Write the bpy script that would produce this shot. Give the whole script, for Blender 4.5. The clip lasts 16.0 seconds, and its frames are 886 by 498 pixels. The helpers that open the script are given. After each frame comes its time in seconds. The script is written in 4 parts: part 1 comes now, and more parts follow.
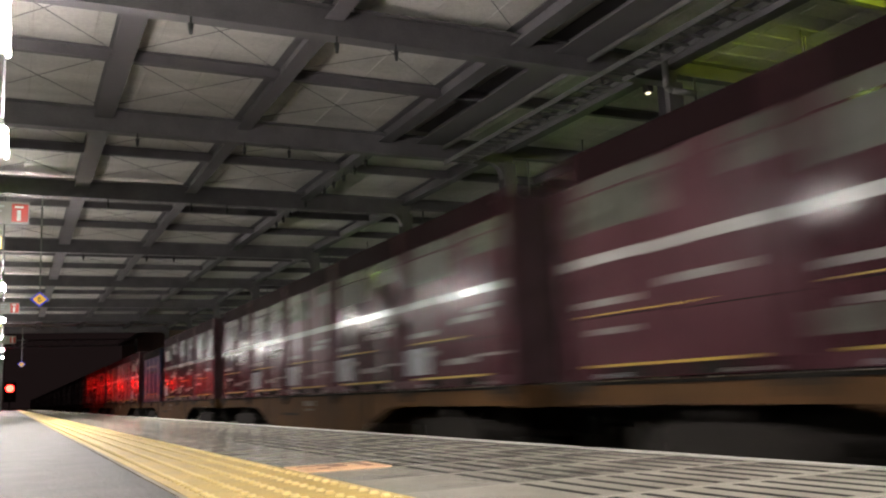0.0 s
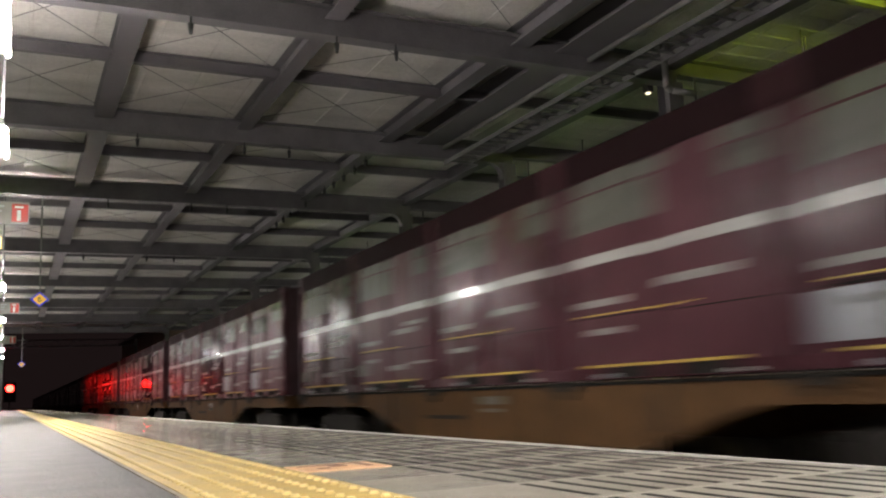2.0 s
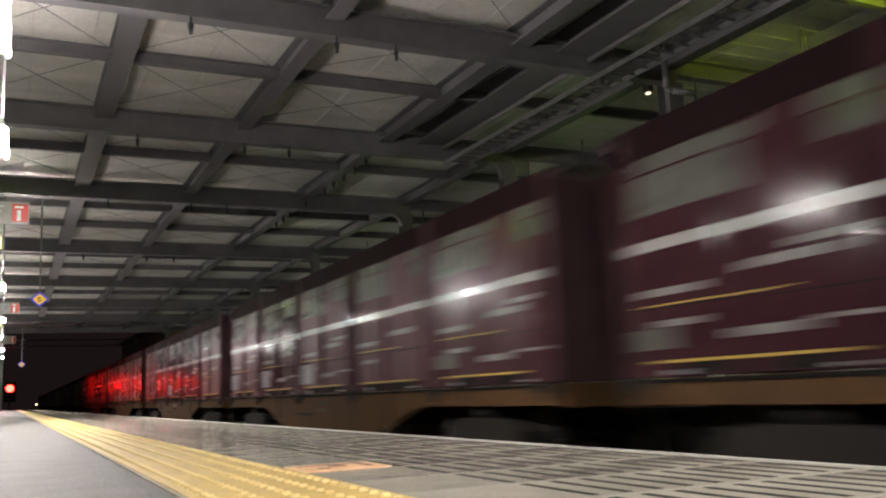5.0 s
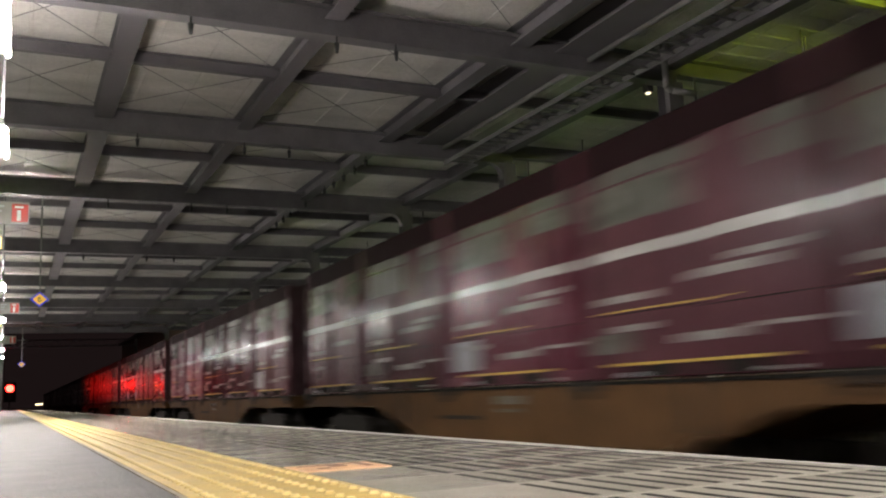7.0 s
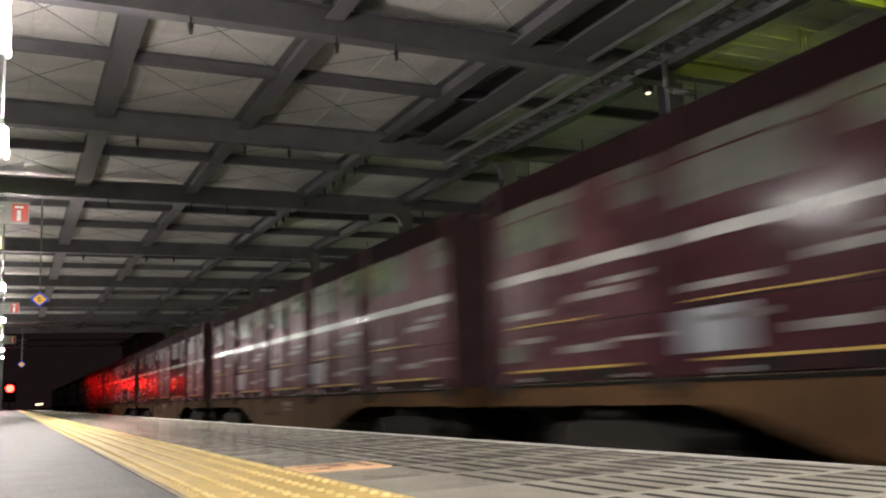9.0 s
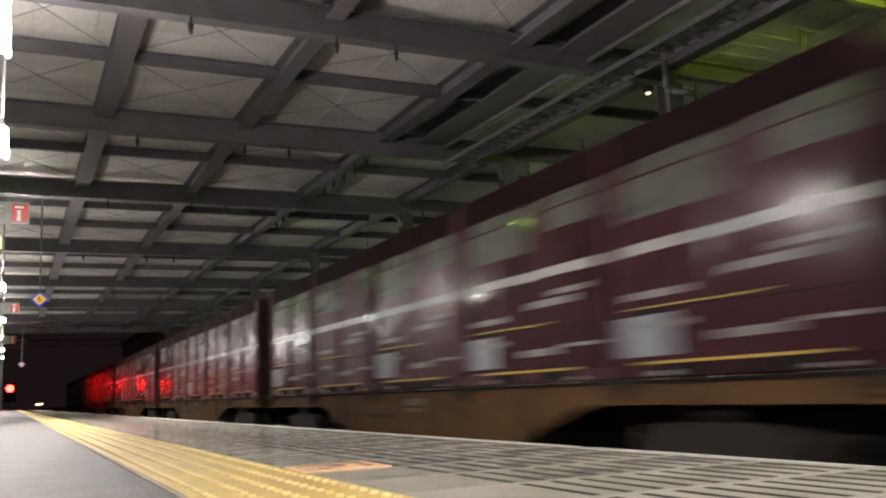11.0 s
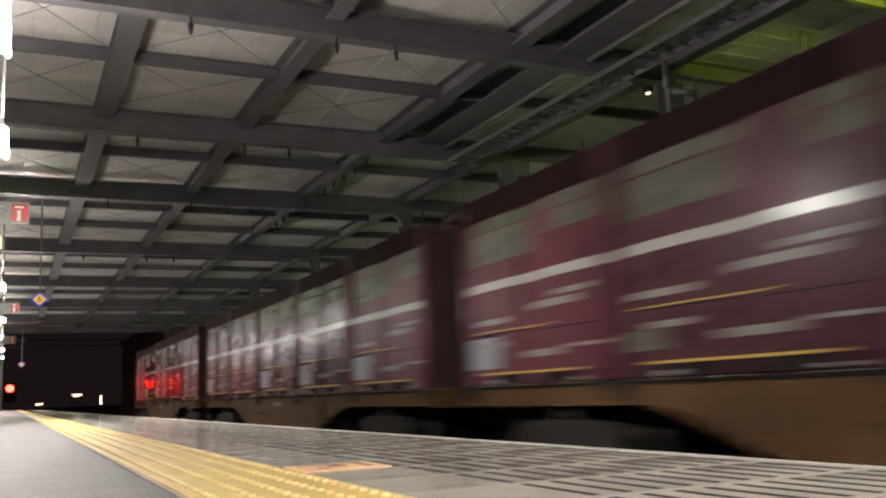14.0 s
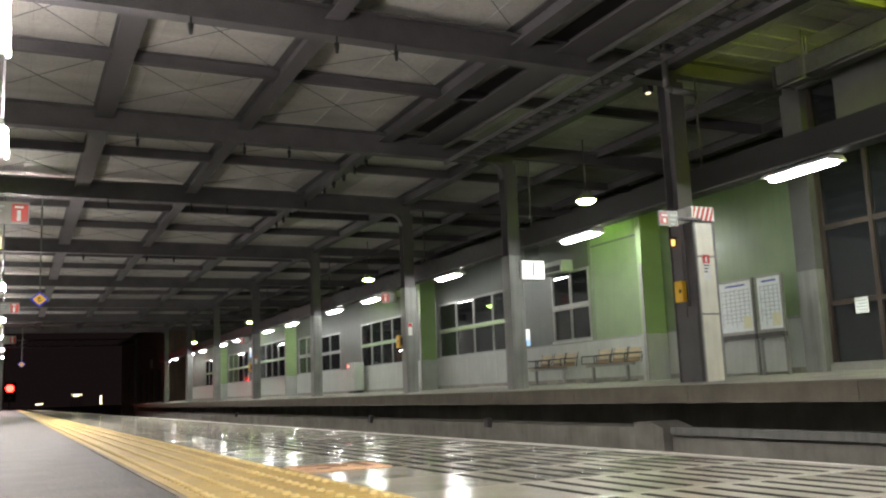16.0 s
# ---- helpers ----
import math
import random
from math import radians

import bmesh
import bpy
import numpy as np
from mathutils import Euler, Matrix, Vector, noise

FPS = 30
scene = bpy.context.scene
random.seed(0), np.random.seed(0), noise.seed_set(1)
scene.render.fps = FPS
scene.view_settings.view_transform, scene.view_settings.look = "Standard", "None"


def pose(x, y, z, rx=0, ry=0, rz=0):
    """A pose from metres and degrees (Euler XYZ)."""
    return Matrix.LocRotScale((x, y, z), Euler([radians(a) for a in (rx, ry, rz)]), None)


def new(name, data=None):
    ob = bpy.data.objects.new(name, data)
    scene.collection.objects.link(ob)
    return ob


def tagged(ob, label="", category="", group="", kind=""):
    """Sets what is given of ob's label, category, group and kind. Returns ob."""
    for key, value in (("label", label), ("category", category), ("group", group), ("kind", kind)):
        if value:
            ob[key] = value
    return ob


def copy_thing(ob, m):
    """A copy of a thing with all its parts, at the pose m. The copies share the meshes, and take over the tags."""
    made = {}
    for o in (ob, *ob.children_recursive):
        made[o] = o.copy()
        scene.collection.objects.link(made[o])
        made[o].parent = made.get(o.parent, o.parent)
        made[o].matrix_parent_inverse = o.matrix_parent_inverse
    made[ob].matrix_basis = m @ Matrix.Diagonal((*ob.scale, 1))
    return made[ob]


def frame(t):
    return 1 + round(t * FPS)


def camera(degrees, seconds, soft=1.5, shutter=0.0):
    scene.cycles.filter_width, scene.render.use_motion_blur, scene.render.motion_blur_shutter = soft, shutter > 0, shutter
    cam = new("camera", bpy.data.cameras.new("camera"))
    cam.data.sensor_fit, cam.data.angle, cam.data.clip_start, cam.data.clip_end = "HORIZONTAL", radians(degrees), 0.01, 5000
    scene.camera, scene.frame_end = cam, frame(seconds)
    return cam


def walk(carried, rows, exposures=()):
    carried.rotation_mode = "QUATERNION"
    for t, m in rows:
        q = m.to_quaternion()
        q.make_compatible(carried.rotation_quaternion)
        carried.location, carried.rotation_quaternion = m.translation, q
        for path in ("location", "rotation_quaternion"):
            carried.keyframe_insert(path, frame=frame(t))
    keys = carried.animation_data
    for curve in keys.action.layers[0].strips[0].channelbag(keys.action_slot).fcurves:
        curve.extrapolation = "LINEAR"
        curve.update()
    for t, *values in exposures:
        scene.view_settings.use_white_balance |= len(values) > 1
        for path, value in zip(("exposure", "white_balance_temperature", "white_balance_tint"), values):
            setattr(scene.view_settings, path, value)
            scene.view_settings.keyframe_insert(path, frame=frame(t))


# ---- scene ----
cam = camera(52.343, 16.0, soft=2.2, shutter=0.9)
EYE = pose(0, 0, 0.168, 98.960, 2.262, -25.195)
walk(cam, [(0.0, EYE), (16.0, EYE)], exposures=[(0.0, 0.28), (15.3, 0.28), (16.0, 0.0)])

# ---- world: a night sky over a lit station ----
world = bpy.data.worlds.new("night")
scene.world = world
world.use_nodes = True
world.node_tree.nodes["Background"].inputs[0].default_value = (0.018, 0.011, 0.011, 1)
world.node_tree.nodes["Background"].inputs[1].default_value = 0.45

TUBE, TUBE_FAR, MERCURY, SIGNAL = 725.0, 165.0, 58.0, 190.0     # strengths of the lamps' glow

# ---- fitted plan ----
EDGE = 1.425         # near platform's edge
RAIL_Z = -0.92
TRACK_NEAR, TRACK_FAR = 2.95, 7.36
OPP = 8.85           # far platform's edge
OPP_Z = 0.115
RISE = 0.036         # fall of the far platform towards its edge
COL_X = 9.9
WALL_X = 12.2
Y0, Y1 = -60.0, 103.0


# ---- materials ----
def material(name, color, rough=0.6, metal=0.0, vary=0.25, scale=6.0, grain=90.0, bump=0.15, dark=0.0, island=0.0, spec=0.5, stretch=(1, 1, 1), streak=0.0, gloss=0.0):
    """A painted or raw surface: two scales of variation, fine relief, and stains."""
    m = bpy.data.materials.new(name)
    m.use_nodes = True
    nt = m.node_tree
    b = nt.nodes["Principled BSDF"]
    co = nt.nodes.new("ShaderNodeTexCoord")
    mp = nt.nodes.new("ShaderNodeMapping")
    mp.inputs["Scale"].default_value = stretch
    nt.links.new(co.outputs["Object"], mp.inputs[0])
    big = nt.nodes.new("ShaderNodeTexNoise")
    big.inputs["Scale"].default_value, big.inputs["Detail"].default_value = scale, 6
    fine = nt.nodes.new("ShaderNodeTexNoise")
    fine.inputs["Scale"].default_value, fine.inputs["Detail"].default_value = grain, 3
    nt.links.new(mp.outputs[0], big.inputs["Vector"])
    nt.links.new(co.outputs["Object"], fine.inputs["Vector"])
    ramp = nt.nodes.new("ShaderNodeMapRange")
    ramp.inputs["From Min"].default_value, ramp.inputs["From Max"].default_value = 0.3, 0.7
    ramp.inputs["To Min"].default_value, ramp.inputs["To Max"].default_value = 1 - vary, 1 + vary * 0.5
    nt.links.new(big.outputs["Fac"], ramp.inputs["Value"])
    r2 = nt.nodes.new("ShaderNodeMapRange")
    r2.inputs["From Min"].default_value, r2.inputs["From Max"].default_value = 0.3, 0.7
    r2.inputs["To Min"].default_value, r2.inputs["To Max"].default_value = 1 - vary * 0.5, 1 + vary * 0.3
    nt.links.new(fine.outputs["Fac"], r2.inputs["Value"])
    mul = nt.nodes.new("ShaderNodeMath")
    mul.operation = "MULTIPLY"
    nt.links.new(ramp.outputs[0], mul.inputs[0])
    nt.links.new(r2.outputs[0], mul.inputs[1])
    last = mul
    if island:
        info = nt.nodes.new("ShaderNodeObjectInfo")
        r3 = nt.nodes.new("ShaderNodeMapRange")
        r3.inputs["To Min"].default_value, r3.inputs["To Max"].default_value = 1 - island, 1 + island
        nt.links.new(info.outputs["Random"], r3.inputs["Value"])
        m2 = nt.nodes.new("ShaderNodeMath")
        m2.operation = "MULTIPLY"
        nt.links.new(mul.outputs[0], m2.inputs[0])
        nt.links.new(r3.outputs[0], m2.inputs[1])
        last = m2
    if streak:
        st = nt.nodes.new("ShaderNodeTexNoise")
        st.inputs["Scale"].default_value, st.inputs["Detail"].default_value = 5.0, 5
        mq = nt.nodes.new("ShaderNodeMapping")
        mq.inputs["Scale"].default_value = (2.2, 2.2, 0.12)
        nt.links.new(co.outputs["Object"], mq.inputs[0])
        nt.links.new(mq.outputs[0], st.inputs["Vector"])
        r4 = nt.nodes.new("ShaderNodeMapRange")
        r4.inputs["From Min"].default_value, r4.inputs["From Max"].default_value = 0.45, 0.75
        r4.inputs["To Min"].default_value, r4.inputs["To Max"].default_value = 1.0, 1 - streak
        nt.links.new(st.outputs["Fac"], r4.inputs["Value"])
        m3 = nt.nodes.new("ShaderNodeMath")
        m3.operation = "MULTIPLY"
        nt.links.new(last.outputs[0], m3.inputs[0])
        nt.links.new(r4.outputs[0], m3.inputs[1])
        last = m3
    col = nt.nodes.new("ShaderNodeVectorMath")
    col.operation = "SCALE"
    col.inputs[0].default_value = color
    nt.links.new(last.outputs[0], col.inputs["Scale"])
    nt.links.new(col.outputs[0], b.inputs["Base Color"])
    rr = nt.nodes.new("ShaderNodeMapRange")
    rr.inputs["From Min"].default_value, rr.inputs["From Max"].default_value = 0.3, 0.7
    rr.inputs["To Min"].default_value, rr.inputs["To Max"].default_value = max(0.02, rough - 0.1), min(1, rough + 0.1)
    nt.links.new(big.outputs["Fac"], rr.inputs["Value"])
    nt.links.new(rr.outputs[0], b.inputs["Roughness"])
    if gloss:
        pick = nt.nodes.new("ShaderNodeObjectInfo")
        more = nt.nodes.new("ShaderNodeMath")
        more.operation, more.inputs[1].default_value = "MULTIPLY_ADD", gloss
        nt.links.new(pick.outputs["Random"], more.inputs[0])
        nt.links.new(rr.outputs[0], more.inputs[2])
        nt.links.new(more.outputs[0], b.inputs["Roughness"])
    b.inputs["Metallic"].default_value = metal
    b.inputs["Specular IOR Level"].default_value = spec
    if bump:
        bp = nt.nodes.new("ShaderNodeBump")
        bp.inputs["Strength"].default_value, bp.inputs["Distance"].default_value = bump, 0.004
        nt.links.new(fine.outputs["Fac"], bp.inputs["Height"])
        nt.links.new(bp.outputs[0], b.inputs["Normal"])
    return m


def glow(name, color, strength, base=(0.8, 0.8, 0.8)):
    m = bpy.data.materials.new(name)
    m.use_nodes = True
    b = m.node_tree.nodes["Principled BSDF"]
    b.inputs["Base Color"].default_value = (*base, 1)
    b.inputs["Emission Color"].default_value = (*color, 1)
    b.inputs["Emission Strength"].default_value = strength
    return m


def glass(name, color, rough=0.03):
    m = bpy.data.materials.new(name)
    m.use_nodes = True
    b = m.node_tree.nodes["Principled BSDF"]
    b.inputs["Base Color"].default_value = (*color, 1)
    b.inputs["Roughness"].default_value = rough
    b.inputs["Transmission Weight"].default_value = 0.85
    b.inputs["IOR"].default_value = 1.45
    return m


ASPHALT = material("asphalt", (0.125, 0.12, 0.114), 0.62, vary=0.7, scale=6, grain=85, bump=0.9)
BLOCK = material("concrete_block", (0.63, 0.615, 0.51), 0.13, vary=0.22, scale=3.5, grain=120, bump=0.05, island=0.09)
GROOVE = material("groove_dirt", (0.035, 0.034, 0.03), 0.95, spec=0.05, vary=0.3, scale=8)
TACTILE = material("yellow_tactile", (0.64, 0.46, 0.14), 0.55, vary=0.22, scale=7, grain=140, bump=0.15, island=0.06)
TACTILE_DOT = material("yellow_tactile_dot", (0.86, 0.70, 0.32), 0.4, vary=0.12, scale=20)
ORANGE = material("orange_sticker", (0.92, 0.60, 0.34), 0.4, vary=0.2, scale=12, bump=0.03)
STICKER_DARK = material("sticker_dark", (0.30, 0.13, 0.07), 0.5, vary=0.2)
CONCRETE = material("concrete", (0.30, 0.29, 0.26), 0.8, vary=0.35, scale=1.6, grain=60, bump=0.3, streak=0.15)
COPING = material("coping_concrete", (0.15, 0.135, 0.105), 0.7, vary=0.35, scale=2.0, grain=60, bump=0.25, streak=0.1)
KERB = material("beige_mortar", (0.36, 0.31, 0.22), 0.8, vary=0.4, scale=9)
COPING_LIP = material("pale_edge", (0.46, 0.45, 0.40), 0.45, vary=0.2, scale=3)
BALLAST = material("ballast", (0.09, 0.08, 0.07), 0.95, vary=0.6, scale=9, grain=28, bump=1.0)
GROUND = material("earth", (0.05, 0.048, 0.045), 0.95, vary=0.4, scale=0.6, grain=12)
SLEEPER = material("sleeper_concrete", (0.2, 0.19, 0.17), 0.9, vary=0.3)
RAIL = material("rail_steel", (0.22, 0.15, 0.11), 0.45, 0.7, vary=0.3, scale=5)
STEEL = material("dark_painted_steel", (0.098, 0.092, 0.098), 0.6, 0.0, vary=0.3, scale=2.0, grain=50, bump=0.08)
STEEL_GREY = material("grey_painted_steel", (0.23, 0.235, 0.225), 0.5, 0.0, vary=0.22, scale=2.0, grain=60, bump=0.06, streak=0.3)
GALV_DULL = material("dull_galvanised_steel", (0.09, 0.09, 0.088), 0.55, 0.3, vary=0.3, scale=8, bump=0.05)
GALV = material("galvanised_steel", (0.15, 0.145, 0.14), 0.55, 0.3, vary=0.25, scale=8, bump=0.05)
SHEET = material("roof_sheet", (0.52, 0.51, 0.475), 0.7, vary=0.25, scale=0.8, grain=20, bump=0.06, stretch=(0.4, 2.0, 1))
WALL_LOW = material("pale_grey_wainscot", (0.42, 0.44, 0.42), 0.45, vary=0.12, scale=2.0, grain=50, bump=0.03, streak=0.08)
WALL_GREEN = material("pale_green_wall_paint", (0.175, 0.24, 0.125), 0.4, vary=0.14, scale=1.8, grain=50, bump=0.03, streak=0.1)
WALL_GREY = material("grey_wall_paint", (0.115, 0.123, 0.112), 0.55, vary=0.18, scale=1.8, grain=50, bump=0.05, streak=0.12)
FIN_GREEN = material("bright_pale_green_paint", (0.27, 0.39, 0.175), 0.45, vary=0.12, scale=2)
CLERESTORY = material("dark_clerestory", (0.022, 0.024, 0.021), 0.45, vary=0.25, scale=2)
WALL_DARK = material("dark_grey_tone", (0.10, 0.10, 0.10), 0.7, vary=0.25, scale=2)
CREAM = material("cream_panel", (0.82, 0.80, 0.70), 0.45, vary=0.12, scale=3, bump=0.03, streak=0.15)
SIGN_WHITE = material("grey_sign_enamel", (0.30, 0.285, 0.27), 0.45, vary=0.15, scale=8, bump=0.02)
WHITE = material("white_enamel", (0.78, 0.78, 0.76), 0.35, vary=0.08, scale=8, bump=0.02)
PAPER = material("paper", (0.82, 0.88, 0.90), 0.5, vary=0.08, scale=8, bump=0.02)
SHEET_TINT = material("pale_yellow_paper", (0.75, 0.74, 0.55), 0.5, vary=0.08, scale=8, bump=0.02)
INK = material("dark_print", (0.06, 0.06, 0.07), 0.5, vary=0.1)
INK_GREY = material("grey_print", (0.46, 0.50, 0.54), 0.5, vary=0.1)
RED = material("red_enamel", (0.55, 0.04, 0.03), 0.4, vary=0.1, scale=8)
YELLOW = material("yellow_plastic", (0.80, 0.48, 0.02), 0.4, vary=0.1, scale=8)
BLUE = material("blue_enamel", (0.03, 0.07, 0.42), 0.4, vary=0.1)
ALU = material("aluminium_frame", (0.30, 0.30, 0.29), 0.4, 0.5, vary=0.12, scale=6, bump=0.03)
BROWN_FRAME = material("brown_anodised_frame", (0.065, 0.05, 0.042), 0.4, 0.4, vary=0.2, scale=5)
ALU_GREEN = material("green_window_rail", (0.30, 0.38, 0.22), 0.5, vary=0.15)
BENCH_WOOD = material("pale_bench_wood", (0.48, 0.38, 0.25), 0.5, vary=0.25, scale=6, stretch=(8, 0.6, 8))
BENCH_BROWN = material("weathered_bench_wood", (0.22, 0.15, 0.085), 0.6, vary=0.3, scale=6, stretch=(8, 0.6, 8))
BLACK_MATT = material("black_matt_steel", (0.012, 0.011, 0.010), 0.9, vary=0.25, scale=9, spec=0.05)
BLACK = material("black_steel", (0.022, 0.022, 0.022), 0.5, 0.2, vary=0.25, scale=9)
MAROON = material("maroon_container_paint", (0.060, 0.0215, 0.028), 0.07, spec=0.09, vary=0.34, scale=1.6, grain=70, bump=0.0, streak=0.4, island=0.30, gloss=0.34)
CRIMSON = material("crimson_container_paint", (0.088, 0.021, 0.034), 0.24, spec=0.12, vary=0.34, scale=1.6, grain=70, bump=0.0, streak=0.35, island=0.15, gloss=0.3)
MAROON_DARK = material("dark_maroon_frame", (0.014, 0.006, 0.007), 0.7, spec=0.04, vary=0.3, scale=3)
END_SHADED = material("container_end_with_shade", (0.046, 0.024, 0.027), 0.7, vary=0.35, scale=3, spec=0.15)
BLUE_PAINT = material("blue_container_paint", (0.007, 0.020, 0.055), 0.4, spec=0.05, bump=0.0, vary=0.3, scale=1.6, streak=0.35)
# band and logos run darker, lower markings lighter, imitating weaker light up high
BAND = material("white_container_band", (0.31, 0.31, 0.297), 0.14, spec=0.22, bump=0.0, gloss=0.25, vary=0.2, scale=4, streak=0.2)
LOGO = material("dimmed_grey_logo", (0.092, 0.094, 0.080), 0.18, spec=0.12, gloss=0.3, bump=0.0, vary=0.3, scale=4, streak=0.3)
MARK_PALE = material("lightened_grey_marking", (0.21, 0.205, 0.195), 0.4, spec=0.1, bump=0.0, vary=0.3, scale=4, streak=0.3)
PLACARD = material("pale_blue_placard", (0.195, 0.21, 0.23), 0.45, vary=0.2, scale=6)
YELLOW_LINE = material("yellow_marking", (0.40, 0.28, 0.03), 0.5, vary=0.3, scale=8)
WAGON = material("rust_brown_wagon_paint", (0.085, 0.045, 0.0195), 0.75, spec=0.1, vary=0.4, scale=1.8, grain=60, bump=0.2, streak=0.4)
BOGIE = material("dirty_bogie_steel", (0.017, 0.0145, 0.0125), 0.85, 0.0, spec=0.2, vary=0.4, scale=8)
PANE = glass("window_glass", (0.10, 0.11, 0.12))
# near-black colour stands in for the unlit rooms behind the glass
ROOM = material("interior_painted_dim", (0.05, 0.05, 0.05), 0.8, vary=0.3)
TUBE_M = glow("fluorescent_tube", (1.0, 0.91, 0.88), TUBE)
TUBE_FAR_M = glow("far_fluorescent_tube", (0.98, 1.0, 0.95), TUBE_FAR)
MERCURY_M = glow("mercury_lamp", (0.62, 1.0, 0.20), MERCURY)
SIGNAL_M = glow("red_signal_light", (1.0, 0.003, 0.002), SIGNAL)
SIGN_GLOW = glow("lit_sign_face", (1.0, 1.0, 0.98), 1.1)
SIGN_YELLOW = glow("lit_yellow_sign", (1.0, 0.56, 0.09), 0.55, (0.5, 0.3, 0.02))
SIGN_BLUE = glow("lit_blue_border", (0.05, 0.08, 1.0), 0.4, (0.02, 0.03, 0.3))
DISTANT = glow("distant_lamp", (1.0, 0.85, 0.5), 5.0)


# ---- mesh helpers ----
def box(bm, x0, x1, y0, y1, z0, z1, mat=0, bevel=0.0):
    v = [bm.verts.new((x, y, z)) for x in (x0, x1) for y in (y0, y1) for z in (z0, z1)]
    fs = []
    for q in ((0, 1, 3, 2), (4, 6, 7, 5), (0, 4, 5, 1), (2, 3, 7, 6), (0, 2, 6, 4), (1, 5, 7, 3)):
        f = bm.faces.new([v[i] for i in q])
        f.material_index = mat
        fs.append(f)
    if bevel:
        edges = list({e for f in fs for e in f.edges})
        r = bmesh.ops.bevel(bm, geom=edges, offset=bevel, segments=2, affect="EDGES", profile=0.5)
        for f in r["faces"]:
            f.material_index = mat
    return fs


def cyl(bm, p, q, r, n=12, r2=None, mat=0, cap=True):
    p, q = Vector(p), Vector(q)
    d = (q - p).normalized()
    a = d.orthogonal().normalized()
    b = d.cross(a)
    r2 = r if r2 is None else r2
    A = [bm.verts.new(p + (a * math.cos(k * math.tau / n) + b * math.sin(k * math.tau / n)) * r) for k in range(n)]
    B = [bm.verts.new(q + (a * math.cos(k * math.tau / n) + b * math.sin(k * math.tau / n)) * r2) for k in range(n)]
    for k in range(n):
        f = bm.faces.new((A[k], A[(k + 1) % n], B[(k + 1) % n], B[k]))
        f.smooth, f.material_index = True, mat
    if cap:
        bm.faces.new(A[::-1]).material_index = mat
        bm.faces.new(B).material_index = mat


def prism(bm, profile, axis, a, b, mat=0):
    """Extrudes a closed profile of 2D points along axis ('x' or 'y') from a to b."""
    def at(u, v, w):
        return (w, u, v) if axis == "x" else (u, w, v)
    A = [bm.verts.new(at(u, v, a)) for u, v in profile]
    B = [bm.verts.new(at(u, v, b)) for u, v in profile]
    n = len(profile)
    fs = [bm.faces.new((A[k], A[(k + 1) % n], B[(k + 1) % n], B[k])) for k in range(n)]
    fs += [bm.faces.new(A[::-1]), bm.faces.new(B)]
    for f in fs:
        f.material_index = mat
    return fs


def mesh_of(name, bm, mats):
    bmesh.ops.recalc_face_normals(bm, faces=bm.faces)
    me = bpy.data.meshes.new(name)
    bm.to_mesh(me)
    bm.free()
    for m in mats if isinstance(mats, (list, tuple)) else [mats]:
        me.materials.append(m)
    return me


def part(name, bm, mats, parent=None, label="", at=None):
    ob = new(name, bm if isinstance(bm, bpy.types.Mesh) else mesh_of(name, bm, mats))
    if parent:
        ob.parent = parent
    if at:
        ob.location = at
    if label:
        ob["label"] = label
    return ob


def boxpart(name, size, mats, parent=None, label="", at=None, bevel=0.0):
    """size: x0, x1, y0, y1, z0, z1."""
    bm = bmesh.new()
    box(bm, *size, bevel=bevel)
    return part(name, bm, mats, parent, label, at)


def thing(name, label, category, at=(0, 0, 0), group="", kind=""):
    ob = new(name)
    ob.empty_display_size = 0.2
    ob.location = at
    return tagged(ob, label, category, group, kind)


def hbeam(bm, axis, a, b, u, z0, z1, width, web=0.014, flange=0.022):
    """An H section along axis between a and b, centred at u across, from z0 to z1."""
    w = width / 2
    prof = [(u - w, z0), (u + w, z0), (u + w, z0 + flange), (u + web, z0 + flange), (u + web, z1 - flange), (u + w, z1 - flange),
            (u + w, z1), (u - w, z1), (u - w, z1 - flange), (u - web, z1 - flange), (u - web, z0 + flange), (u - w, z0 + flange)]
    prism(bm, prof, axis, a, b)


# ---- ground and tracks ----
def ground_sheet():
    bm = bmesh.new()
    v = [bm.verts.new(p) for p in ((-2500, -2500, -1.22), (2500, -2500, -1.22), (2500, 2500, -1.22), (-2500, 2500, -1.22))]
    bm.faces.new(v)
    tagged(part("ground", bm, GROUND), "dark earth and gravel round the station at night", "ground", kind="structure")
    bm = bmesh.new()
    prism(bm, [(1.3, -1.21), (9.3, -1.21), (9.0, -1.10), (1.5, -1.10)], "y", -480, 430)
    tagged(part("track_bed", bm, BALLAST), "dark brown ballast bed under two railway tracks", "track bed", kind="structure")


def rail_profile(x):
    z = RAIL_Z
    return [(x - 0.062, z - 0.153), (x + 0.062, z - 0.153), (x + 0.062, z - 0.14), (x + 0.008, z - 0.12), (x + 0.008, z - 0.045), (x + 0.032, z - 0.03),
            (x + 0.032, z), (x - 0.032, z), (x - 0.032, z - 0.03), (x - 0.008, z - 0.045), (x - 0.008, z - 0.12), (x - 0.062, z - 0.14)]


